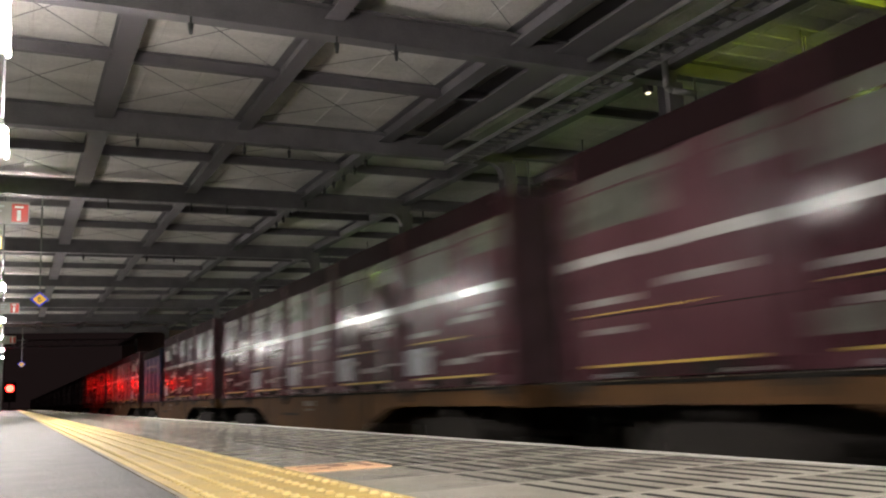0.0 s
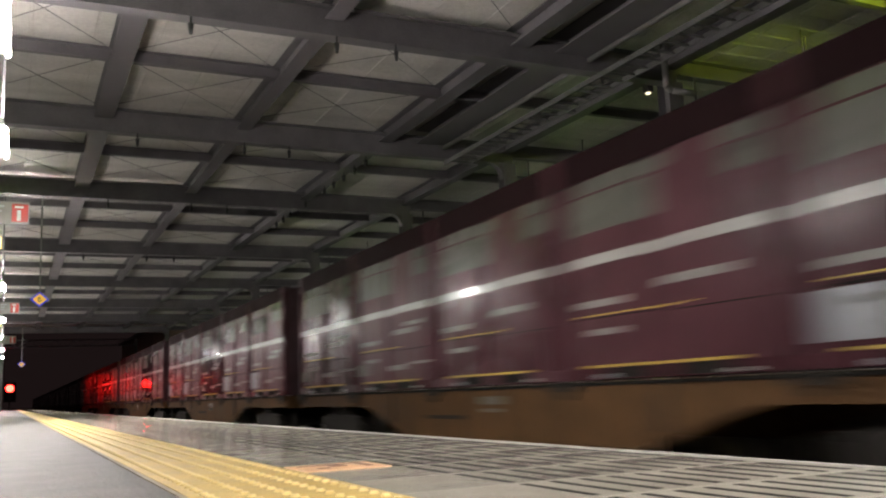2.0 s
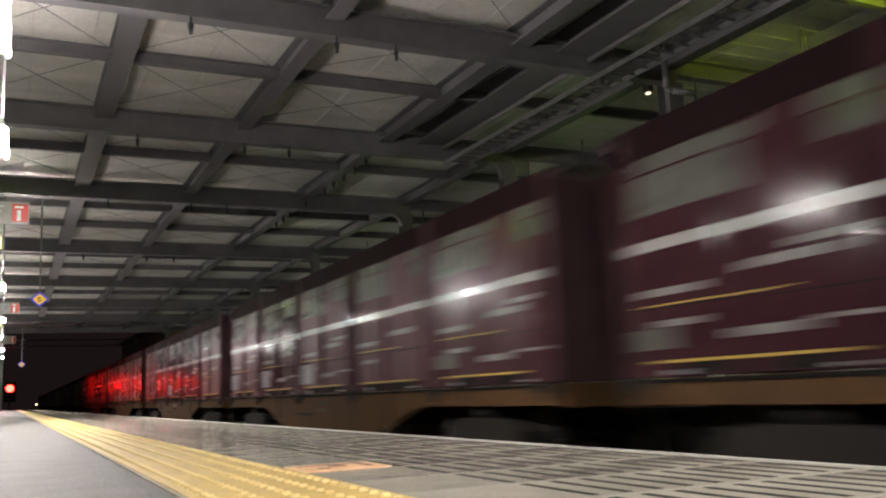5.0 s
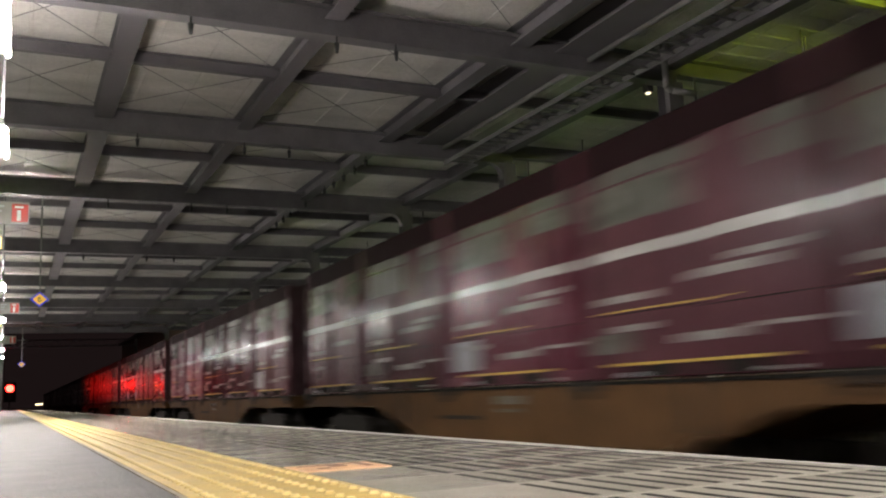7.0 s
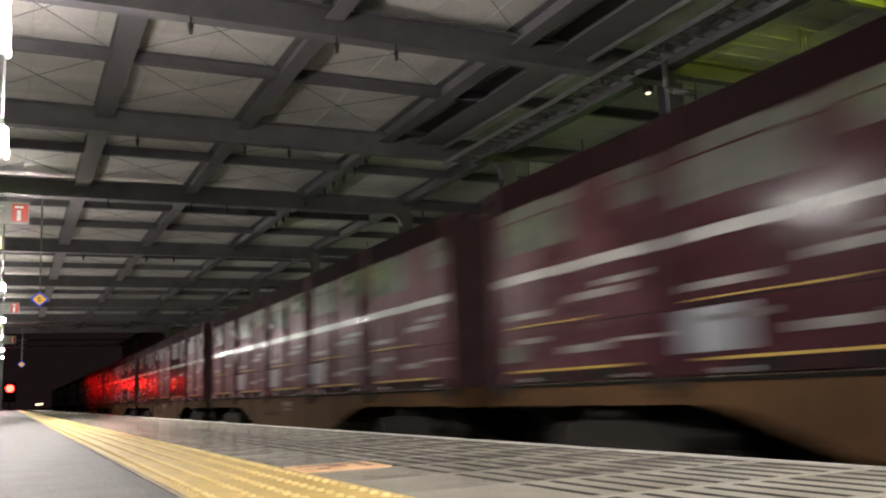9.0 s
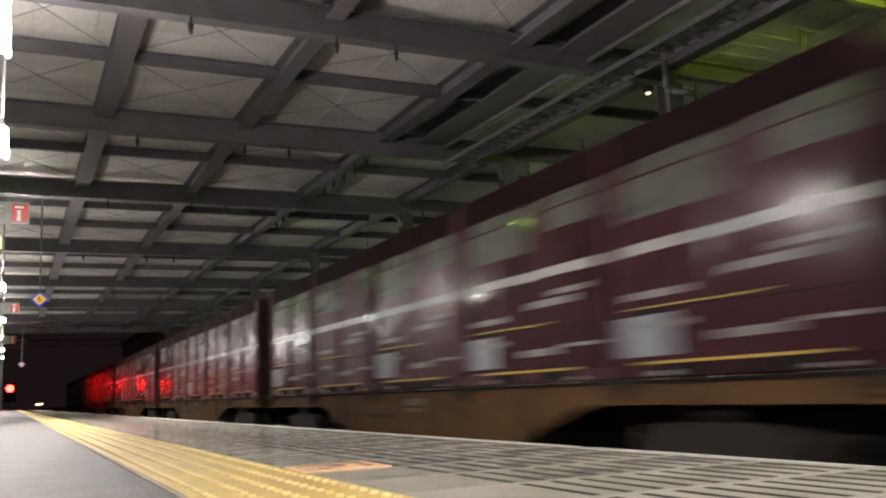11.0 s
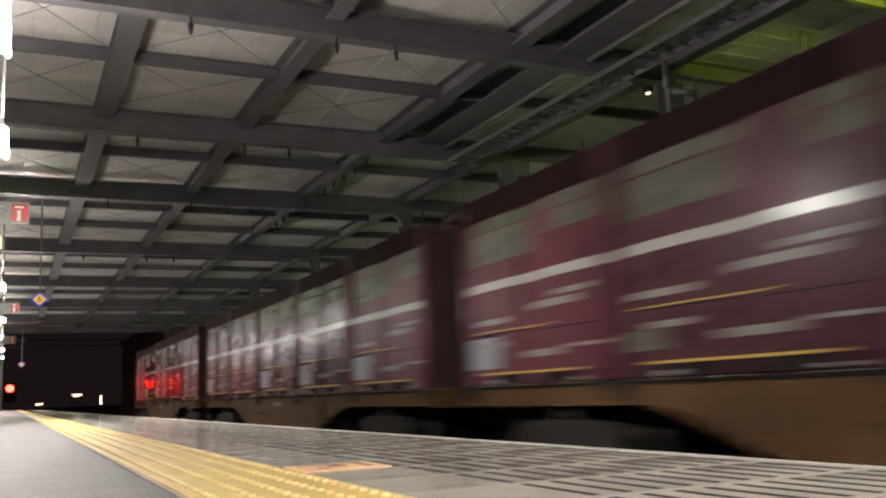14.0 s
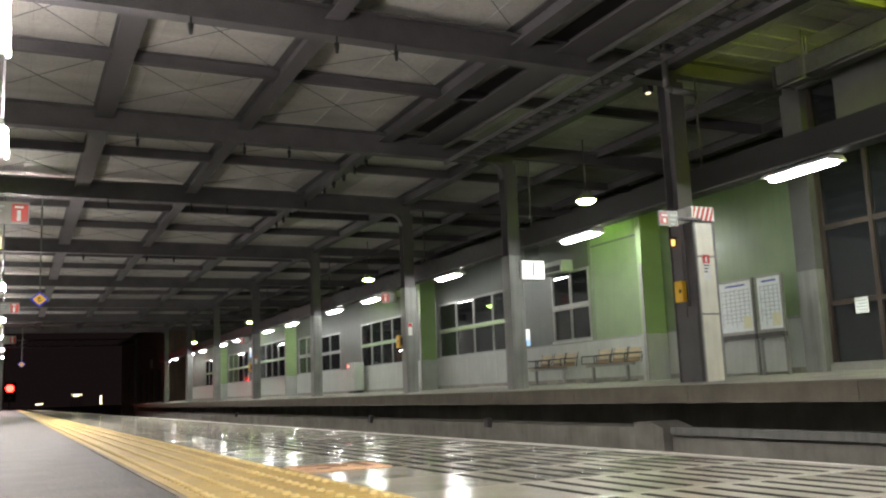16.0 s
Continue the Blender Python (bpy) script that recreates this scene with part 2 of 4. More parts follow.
def tracks():
    me = None
    for x in (TRACK_NEAR, TRACK_FAR):
        tr = thing("railway_track", "rusty steel rails on concrete sleepers in dark ballast", "railway track", (x, 0, 0), "railway tracks", "structure")
        for s in (-0.5665, 0.5665):
            bm = bmesh.new()
            prism(bm, rail_profile(s), "y", -480, 430)
            part("rail", bm, RAIL, tr)
        if me is None:
            bm = bmesh.new()
            for k in range(190):
                y = -30 + k * 0.62
                box(bm, -1.0, 1.0, y - 0.12, y + 0.12, -1.11, RAIL_Z - 0.155)
            me = mesh_of("sleepers", bm, SLEEPER)
        part("sleepers", me, None, tr)["kind"] = "stuff"


# ---- near platform ----
STRIP0, STRIP1 = 0.283, 0.587
PERIOD, SLOT0 = 0.264, 0.820


def near_platform():
    pf = thing("platform_near", "station platform with asphalt, tactile strip and grooved concrete edge blocks", "platform", kind="structure")
    boxpart("platform_body", (-7.0, EDGE - 0.10, Y0, Y1, -1.2, -0.045), CONCRETE, pf)
    boxpart("asphalt", (-7.0, STRIP0 - 0.0125, Y0, Y1, -0.05, 0.0), ASPHALT, pf, "worn dark grey asphalt")
    boxpart("kerb_line", (STRIP0 - 0.012, STRIP0 - 0.001, Y0, Y1, -0.05, 0.002), KERB, pf, "pale joint beside the tactile strip")
    boxpart("edge_lip", (EDGE - 0.022, EDGE, Y0, Y1, -0.09, 0.003), COPING_LIP, pf, "pale concrete lip", bevel=0.004)
    bm = bmesh.new()
    box(bm, STRIP0, EDGE - 0.022, Y0, Y1, -0.05, -0.0004)
    part("block_bed", bm, GROOVE, pf)
    # tactile tiles with 5 x 5 dots
    bm = bmesh.new()
    box(bm, 0.001, 0.303, 0.001, PERIOD - 0.001, -0.030, 0.002)
    tile = mesh_of("tactile_tile", bm, TACTILE)
    dot_mesh = bmesh.new()
    for i in range(5):
        for j in range(5):
            x, y = 0.030 + 0.061 * i, PERIOD * (j + 0.5) / 5
            cyl(dot_mesh, (x, y, 0.002), (x, y, 0.0072), 0.0095, 8, 0.0065)
    dots = mesh_of("tactile_dots", dot_mesh, TACTILE_DOT)
    for k in range(-6, 220):
        t = part("tactile_tile", tile, None, pf, at=(STRIP0, PERIOD * k + 1.4445, 0))
        part("dots", dots, None, t)
    far = PERIOD * 220 + 1.4445
    boxpart("tactile_strip_far", (STRIP0, STRIP1, far, Y1, -0.030, 0.002), TACTILE, pf)
    # plain slabs beside the strip, then the slotted edge blocks
    bm = bmesh.new()
    box(bm, 0.0, SLOT0 - 0.012 - STRIP1, 0.0008, PERIOD - 0.0008, -0.030, 0.0)
    plain = mesh_of("plain_slab", bm, BLOCK)
    slab = slotted_block()
    for k in range(-6, 220):
        part("plain_slab", plain, None, pf, at=(STRIP1 + 0.003, PERIOD * k + 1.4445, 0))
        if k < 160:
            part("edge_block", slab, None, pf, at=(SLOT0 - 0.0085, PERIOD * k + 1.4445, 0))
    boxpart("edge_slabs_far", (SLOT0 - 0.0085, EDGE - 0.023, PERIOD * 160 + 1.4445, far, -0.030, 0.0), BLOCK, pf)
    boxpart("edge_slabs_far", (STRIP1 + 0.003, EDGE - 0.023, far, Y1, -0.030, 0.0), BLOCK, pf)


def slotted_block():
    """One edge block with ten dark non-slip inlays that run along the platform."""
    bm = bmesh.new()
    w = EDGE - 0.023 - SLOT0 + 0.0085
    y0, y1 = 0.0012, PERIOD - 0.0012
    s0, s1, slot, step = 0.020, PERIOD - 0.020, 0.016, 0.0612
    a = 0.0
    for i in range(10):
        m = 0.0085 + step * i
        box(bm, a, m - slot / 2, s0, s1, -0.030, 0.0)
        box(bm, m - slot / 2, m + slot / 2, s0, s1, -0.030, 0.0007, mat=1)
        a = m + slot / 2
    box(bm, a, w, s0, s1, -0.030, 0.0)
    box(bm, 0, w, y0, s0, -0.030, 0.0)
    box(bm, 0, w, s1, y1, -0.030, 0.0)
    return mesh_of("edge_block", bm, [BLOCK, GROOVE])


# ---- far platform ----
def opp_floor(x):
    return OPP_Z + RISE * (x - OPP)


def far_platform():
    pf = thing("platform_far", "opposite station platform with a pale coping above a set-back concrete wall", "platform", kind="structure")
    bm = bmesh.new()
    prism(bm, [(OPP + 0.24, opp_floor(OPP + 0.24) - 0.25), (16, opp_floor(OPP + 0.24) - 0.25), (16, opp_floor(16)), (OPP + 0.24, opp_floor(OPP + 0.24))], "y", -40, 78)
    part("deck", bm, CONCRETE, pf)
    y = -40.0
    while y < 78:
        bm = bmesh.new()
        prism(bm, [(OPP, OPP_Z - 0.26), (OPP + 0.23, OPP_Z - 0.26), (OPP + 0.23, OPP_Z + 0.006), (OPP + 0.02, OPP_Z), (OPP, OPP_Z - 0.015)], "y", y + 0.004, min(78, y + 2.96))
        part("coping_slab", bm, COPING, pf)
        y += 2.97
    boxpart("white_edge_line", (OPP + 0.01, OPP + 0.09, -40, 78, OPP_Z + 0.0035, OPP_Z + 0.009), COPING_LIP, pf, "pale worn edge line")
    boxpart("back_wall", (10.2, 10.4, -40, 78, -1.2, OPP_Z - 0.25), CONCRETE, pf)
    bm = bmesh.new()
    prism(bm, [(9.10, -1.2), (9.5, -1.2), (9.5, -0.50), (9.10, -0.53)], "y", 11.9, 78)
    part("retaining_wall", bm, CONCRETE, pf, "pale stained concrete wall under the overhang")
    boxpart("retaining_wall", (9.10, 9.5, -40, 11.2, -1.2, -0.58), CONCRETE, pf)
    boxpart("pipe_duct", (8.98, 9.10, -40, 11.1, -0.62, -0.50), STEEL_GREY, pf, "grey cable duct along the wall", bevel=0.01)
    bm = bmesh.new()
    prism(bm, [(11.2, -1.2), (11.9, -1.2), (11.9, -0.44), (11.55, -0.42), (11.2, -0.52)], "x", 8.93, 9.5)
    part("buttress", bm, CONCRETE, pf, "pale concrete buttress with a sloping top")
    for y in (24.0, 41.0, 17.0):
        boxpart("drain_bracket", (9.0, 9.12, y, y + 0.16, -0.62, -0.42), STEEL, pf)


# ---- roof ----
COLS = (-6.3, -0.4, 5.6, 11.55, 17.2, 23.1, 31.7, 40.8, 49.6, 58.1, 67.4)
BEAMS = ((-5.6, 0.25), (-3.2, 0.25), (-0.9, 0.25), (1.36, 0.34), (3.95, 0.27), (6.97, 0.30))
BEAM_X = tuple(b[0] for b in BEAMS)
BEAM_Z = 5.42


def roof():
    rf = thing("roof", "high station roof of pale corrugated sheets on dark steel girders", "roof", kind="structure")
    bm = bmesh.new()
    # corrugated sheets, joined
    x = -8.0
    prof = []
    while x < 16.0:
        prof += [(x, 5.73), (x + 0.84, 5.73), (x + 0.85, 5.72), (x + 0.89, 5.72)]
        x += 0.9
    prof += [(x + 0.02, 5.82), (-8.0, 5.82)]
    prism(bm, prof, "y", -10, 72)
    part("roof_sheets", bm, SHEET, rf)
    # narrow ribs across the sheets over the far platform
    bm = bmesh.new()
    y = 2.0
    while y < 45:
        prism(bm, [(y, 5.718), (y + 0.05, 5.718), (y + 0.075, 5.735), (y - 0.025, 5.735)], "x", COL_X + 0.14, 15.6)
        y += 0.42
    part("sheet_ribs", bm, SHEET, rf)["kind"] = "stuff"
    for y in COLS:
        bm = bmesh.new()
        hbeam(bm, "x", -7.5, COL_X + 0.15, y, 5.14, 5.60, 0.24)
        part("girder", bm, STEEL, rf)
        bm = bmesh.new()
        hbeam(bm, "x", COL_X + 0.151, 15.5, y, 5.30, 5.60, 0.2)
        part("girder", bm, STEEL, rf)
    # a wide plate beam beside the eave ends at the girder over the boards
    bm = bmesh.new()
    hbeam(bm, "y", -9.5, 17.07, 7.965, BEAM_Z, 5.715, 0.66, web=0.03)
    part("wide_beam", bm, STEEL, rf)
    for x, w in BEAMS:
        bm = bmesh.new()
        hbeam(bm, "y", -9.5, 71, x, BEAM_Z, 5.715, w, web=0.012)
        part("beam", bm, STEEL, rf)
    bm = bmesh.new()
    hbeam(bm, "y", -9.5, 71, COL_X, 5.42, 5.71, 0.26)
    part("eave_beam", bm, STEEL, rf)
    for x in (12.4, 14.8):
        bm = bmesh.new()
        hbeam(bm, "y", -9.5, 71, x, 5.48, 5.70, 0.15)
        part("beam", bm, STEEL, rf)
    for a, b in zip(COLS[:-1], COLS[1:]):
        n = 2 if b - a < 7 else 3
        for k in range(1, n):
            y = a + (b - a) * k / n
            bm = bmesh.new()
            hbeam(bm, "x", -7.5, 15.5, y, 5.50, 5.705, 0.12)
            part("purlin", bm, STEEL, rf)
        # light bracing rods in each bay
        for x0, x1 in zip(BEAM_X[:-1], BEAM_X[1:]):
            for k in range(n):
                ya, yb = a + (b - a) * k / n, a + (b - a) * (k + 1) / n
                bm = bmesh.new()
                cyl(bm, (x0, ya, 5.62), (x1, yb, 5.62), 0.006, 6)
                cyl(bm, (x0, yb, 5.64), (x1, ya, 5.64), 0.006, 6)
                part("bracing_rods", bm, STEEL, rf)


def columns():
    for y in COLS:
        c = thing("steel_column", "tall grey painted steel column on the far platform", "column", (COL_X, y, opp_floor(COL_X)), "roof columns", "structure")
        h = 5.145 - opp_floor(COL_X)
        bm = bmesh.new()
        w, f = 0.15, 0.02
        prof = [(-w, -w), (w, -w), (w, -w + f), (0.012, -w + f), (0.012, w - f), (w, w - f), (w, w), (-w, w), (-w, w - f), (-0.012, w - f), (-0.012, -w + f), (-w, -w + f)]
        A = [bm.verts.new((u, v, -0.02)) for u, v in prof]
        B = [bm.verts.new((u, v, h)) for u, v in prof]
        for k in range(len(prof)):
            bm.faces.new((A[k], A[(k + 1) % 12], B[(k + 1) % 12], B[k]))
        bm.faces.new(A[::-1]), bm.faces.new(B)
        # dark shaft over grey cladding imitates lamplight that ends at lamp height
        part("shaft", bm, STEEL, c, "steel shaft, darkened for the shade above the lamps")
        if y != 11.55:
            boxpart("lit_height_cladding", (-0.17, 0.17, -0.17, 0.17, -0.01, 2.9), STEEL_GREY, c, bevel=0.008)
        if y == 11.55:
            continue
        # curved knee bracket under the girder
        bm = bmesh.new()
        prof = [(-0.15, h - 0.34)]
        for k in range(7):
            a = k / 6 * math.pi / 2
            prof.append((-0.15 - 0.36 * (1 - math.cos(a)), h - 0.34 + 0.34 * math.sin(a)))
        prof.append((-0.15, h))
        A = [bm.verts.new((u, -0.09, v)) for u, v in prof]
        B = [bm.verts.new((u, 0.09, v)) for u, v in prof]
        m = len(prof)
        for k in range(m):
            bm.faces.new((A[k], A[(k + 1) % m], B[(k + 1) % m], B[k]))
        bm.faces.new(A[::-1]), bm.faces.new(B)
        part("knee_bracket", bm, STEEL, c)


# ---- lamps ----
def tube_lamp(name, label, length, mat, group, wide, stem):
    lamp = thing(name, label, "lamp", (0, 0, 0), group)
    bm = bmesh.new()
    prism(bm, [(-wide, 0.035), (wide, 0.035), (wide * 0.55, 0.115), (-wide * 0.55, 0.115)], "y", -length / 2 - 0.04, length / 2 + 0.04)
    part("housing", bm, WHITE, lamp)
    for x in (-0.05, 0.05):
        bm = bmesh.new()
        cyl(bm, (x, -length / 2, 0.0), (x, length / 2, 0.0), 0.018, 8)
        part("tube", bm, mat, lamp)
    for y in (-length * 0.35, length * 0.35):
        bm = bmesh.new()
        cyl(bm, (0, y, 0.11), (0, y, stem), 0.012, 6)
        part("stem", bm, STEEL, lamp)
    return lamp


LAMP_X, LAMP_Z = 10.55, 3.18
FAR_LAMPS = (-4.5, 1.5, 9.53, 15.43, 21.76, 27.7, 31.5, 37.2, 41.1, 47.3, 51.1, 57.3, 61.3, 67.8, 71.3)
NEAR_Z = 3.15
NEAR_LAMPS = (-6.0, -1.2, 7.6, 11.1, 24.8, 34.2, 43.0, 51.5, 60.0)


def near_x(y):
    """The near lamps stand in a row that runs slightly askew to the edge."""
    return -0.11 - 0.009 * max(y, 0)


def lamps():
    a = tube_lamp("platform_lamp", "bright white twin fluorescent tube lamp above the far platform", 1.2, TUBE_FAR_M, "far platform lamps", 0.20, 0.125)
    a.location = (LAMP_X, FAR_LAMPS[0], LAMP_Z)
    for y in FAR_LAMPS[1:]:
        copy_thing(a, pose(LAMP_X, y, LAMP_Z))
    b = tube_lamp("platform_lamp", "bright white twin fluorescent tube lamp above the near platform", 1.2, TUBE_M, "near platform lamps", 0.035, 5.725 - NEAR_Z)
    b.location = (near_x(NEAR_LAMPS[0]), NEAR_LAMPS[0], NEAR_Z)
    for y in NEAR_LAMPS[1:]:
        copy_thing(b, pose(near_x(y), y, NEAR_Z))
    m = thing("mercury_lamp", "greenish glowing mercury lamp with a dark reflector", "lamp", (11.6, 16.65, 4.27), "mercury lamps")
    bm = bmesh.new()
    cyl(bm, (0, 0, 0.035), (0, 0, 0.24), 0.24, 16, 0.06)
    part("reflector", bm, STEEL_GREY, m)
    bm = bmesh.new()
    cyl(bm, (0, 0, -0.03), (0, 0, 0.03), 0.17, 16, 0.225)
    part("bulb", bm, MERCURY_M, m)
    bm = bmesh.new()
    cyl(bm, (0, 0, 0.22), (0, 0, 1.455), 0.015, 6)
    part("stem", bm, STEEL, m)
    for y in (30.7, 48.9, 66.3):
        copy_thing(m, pose(11.6, y, 4.27))
    n = thing("mercury_lamp", "greenish glowing mercury lamp above the near platform", "lamp", (-1.0, 10.5, 5.05), "mercury lamps")
    bm = bmesh.new()
    cyl(bm, (0, 0, 0.035), (0, 0, 0.24), 0.24, 16, 0.06)
    part("reflector", bm, STEEL_GREY, n)
    bm = bmesh.new()
    cyl(bm, (0, 0, -0.06), (0, 0, 0.03), 0.13, 16, 0.19)
    part("bulb", bm, MERCURY_M, n)
    bm = bmesh.new()
    cyl(bm, (0, 0, 0.22), (0, 0, 0.675), 0.015, 6)
    part("stem", bm, STEEL, n)
    for y in (22.7, 34.6, 47.0):
        copy_thing(n, pose(-1.0, y, 5.05))
    # unseen bulb added to light the ceiling over the far platform's near end
    f = thing("mercury_lamp", "unseen yellow-green mercury bulb on a stem with an added spill plate", "lamp", (11.0, 6.7, 5.2), "mercury lamps")
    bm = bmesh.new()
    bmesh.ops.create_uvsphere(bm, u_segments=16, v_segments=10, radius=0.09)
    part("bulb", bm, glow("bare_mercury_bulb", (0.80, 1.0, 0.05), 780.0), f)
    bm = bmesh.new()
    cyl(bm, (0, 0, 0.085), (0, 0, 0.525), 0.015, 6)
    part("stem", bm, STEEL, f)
    # invented plate keeps the bulb's light off the girders to the left
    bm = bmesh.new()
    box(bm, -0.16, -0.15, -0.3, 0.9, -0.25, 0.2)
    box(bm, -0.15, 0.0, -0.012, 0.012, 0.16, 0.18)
    part("shade", bm, STEEL, f, "dark steel plate added to block spilled light")


# ---- train ----
SPEED = 24.54
PITCH = 20.4
PHASE = 0.457
# how far the train lags behind an even run, in metres, time by time
LAG = ((0, 0.8), (0.5, -0.1), (1, 0.6), (1.5, -0.9), (2, 0.2), (2.5, 0.45), (3, 0.1), (3.5, 0.1), (4, 0), (6.5, 0.2), (7, 0), (7.5, -0.8), (8, -0.5), (8.5, -0.6), (9, -0.9), (11.5, -0.5), (12, -0.5), (12.5, -0.3), (13, 0.1), (13.5, 0.4), (14, 0.35), (14.5, 0.55), (15, 0.5), (15.5, 0.8), (16, -0.1))
RUN = [(t, SPEED * t - lag) for t, lag in LAG]
DECK = 0.205
BOX_H, BOX_L, BOX_W = 2.755, 3.715, 2.45
STEP = 3.80        # from container to container on a wagon


def run(ob, x, y, z):
    walk(ob, [(t, pose(x, y - d, z)) for t, d in RUN])


def container(label, paint, frame_paint, length, height, style):
    c = thing("freight_container", label, "container", (0, 0, 0), "freight containers")
    L, W, H = length / 2, BOX_W / 2, height
    # one moulded shell with smooth raised panels between recessed posts on both long sides
    bm = bmesh.new()
    side = []
    panels = 2 if length < 5 else 4
    for k in range(panels):
        a = -L + 0.13 + (length - 0.26) * k / panels
        b = -L + 0.13 + (length - 0.26) * (k + 1) / panels
        side += [(-0.085, a), (-0.085, a + 0.16), (-0.014, a + 0.22)]
        for q in (0.33, 0.66):
            y = a + 0.22 + (b - a - 0.44) * q
            side += [(-0.012, y - 0.03), (-0.026, y - 0.015), (-0.026, y + 0.015), (-0.012, y + 0.03)]
        side += [(-0.014, b - 0.22), (-0.085, b - 0.16), (-0.085, b - 0.0005)]
    outline = [(W + u, y) for u, y in side]
    ring = [(-W + 0.012, -L + 0.05)] + [(W - 0.012, -L + 0.05)] + outline + [(W - 0.012, L - 0.05), (-W + 0.012, L - 0.05)] + [(-x, y) for x, y in outline[::-1]]
    A = [bm.verts.new((x, y, 0.12)) for x, y in ring]
    B = [bm.verts.new((x, y, H - 0.06)) for x, y in ring]
    for k in range(len(ring)):
        bm.faces.new((A[k], A[(k + 1) % len(ring)], B[(k + 1) % len(ring)], B[k]))
    bm.faces.new(A[::-1]), bm.faces.new(B)
    part("body", bm, paint, c)
    for s in (-1, 1):
        for e in (-1, 1):
            x0, x1 = sorted((s * W, s * (W - 0.10)))
            y0, y1 = sorted((e * L, e * (L - 0.10)))
            boxpart("corner_post", (x0, x1, y0, y1, 0.0, H), paint, c, bevel=0.012)
        x0, x1 = sorted((s * W, s * (W - 0.09)))
        boxpart("bottom_rail", (x0, x1, -L + 0.10, L - 0.10, 0.02, 0.15), paint, c)
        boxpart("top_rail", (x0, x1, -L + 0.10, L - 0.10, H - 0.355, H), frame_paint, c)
    # end doors carry the shade between wagons in their darker colour
    for e in (-1, 1):
        boxpart("end_door", (-W + 0.10, W - 0.10, *sorted((e * (L - 0.012), e * (L - 0.049))), 0.02, H - 0.02), END_SHADED, c, "container end doors, darkened for shade")
        for x in (-0.35, 0.35):
            boxpart("lock_rod", (x - 0.018, x + 0.018, *sorted((e * (L - 0.011), e * (L - 0.001))), 0.1, H - 0.1), frame_paint, c)
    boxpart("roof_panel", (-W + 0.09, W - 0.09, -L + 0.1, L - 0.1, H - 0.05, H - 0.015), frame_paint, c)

    def depth(y):
        for (u0, ya), (u1, yb) in zip(side[:-1], side[1:]):
            if ya <= y <= yb:
                return u0 + (u1 - u0) * (y - ya) / (yb - ya)
        return -0.012

    def mark(name, y0, y1, z0, z1, mat, label=""):
        """Paint as a thin skin that follows the panels."""
        ys = [y0] + [y for _, y in side if y0 < y < y1] + [y1]
        prof = [(-W - depth(y) - 0.0035, y) for y in ys] + [(-W - depth(y) + 0.002, y) for y in ys[::-1]]
        bm = bmesh.new()
        A = [bm.verts.new((x, y, z0)) for x, y in prof]
        B = [bm.verts.new((x, y, z1)) for x, y in prof]
        n = len(ys)
        for k in range(2 * n):
            bm.faces.new((A[k], A[(k + 1) % (2 * n)], B[(k + 1) % (2 * n)], B[k]))
        for k in range(n - 1):
            bm.faces.new((B[k], B[k + 1], B[2 * n - 2 - k], B[2 * n - 1 - k]))
            bm.faces.new((A[k], A[2 * n - 1 - k], A[2 * n - 2 - k], A[k + 1]))
        part(name, bm, mat, c, label)

    if style == "blue":
        mark("stripe", -L + 0.6, L - 1.4, 1.40, 1.47, LOGO, "thin pale stripe")
        mark("stripe", -L + 1.2, L - 1.2, 1.66, 1.74, LOGO)
        mark("lower_band", -L + 0.1, L - 0.1, 0.16, 0.34, LOGO, "pale lower band")
        mark("yellow_line", -L + 1.0, L - 1.2, 0.36, 0.39, YELLOW_LINE)
        mark("placard", L - 0.95, L - 0.5, 0.42, 0.62, PLACARD)
        return c
    F = -L      # the leading end
    mark("white_band", F + 0.10, L - 0.10, 1.355, 1.475, BAND, "white paint band")
    mark("logo_plate", F + 1.85, F + 3.52, 1.75, 2.19, LOGO, "pale grey logo shape, dimmed for weaker light")
    mark("logo_plate", F + 1.55, F + 3.30, 2.22, 2.385, LOGO, "pale grey logo shape, dimmed for weaker light")
    lead = 1.2 if style == "placard" else 0.7
    mark("logo_plate", F + 0.16, F + lead, 1.94, 2.20, LOGO, "pale grey logo shape, dimmed for weaker light")
    mark("logo_plate", F + 0.10, F + lead + 0.1, 2.225, 2.385, LOGO, "pale grey logo shape, dimmed for weaker light")
    mark("door_seam", F + 0.25, F + 1.60, 0.695, 0.708, BLACK_MATT, "dark door seam")
    mark("door_seam", F + 1.75, F + 3.45, 0.725, 0.738, BLACK_MATT, "dark door seam")
    mark("number_bar", F + 0.70, F + 1.85, 0.98, 1.07, MARK_PALE)
    mark("number_bar", F + 2.45, F + 3.50, 0.86, 0.94, MARK_PALE)
    if style != "bare":
        mark("number_bar", F + 0.40, F + 1.15, 1.11, 1.18, MARK_PALE)
        mark("number_bar", F + 1.15, F + 2.05, 0.36, 0.45, MARK_PALE)
        mark("number_bar", F + 0.20, F + 0.95, 0.44, 0.48, MARK_PALE)
    mark("yellow_line", F + 1.40, F + 3.35, 0.755, 0.77, YELLOW_LINE)
    mark("number_bar", F + 2.50, F + 3.15, 0.53, 0.60, MARK_PALE)
    if style == "placard":
        mark("placard", F + 2.72, F + 3.60, 0.24, 0.68, PLACARD, "pale blue placard sheet")
        mark("placard_line", F + 2.75, F + 3.55, 0.69, 0.72, BLACK_MATT)
    elif style == "plain":
        mark("placard", F + 2.95, F + 3.60, 0.30, 0.52, LOGO, "pale grey notice sheet")
    mark("sill_line", F + 0.75, F + 3.25, 0.155, 0.183, YELLOW_LINE, "yellow warning line")
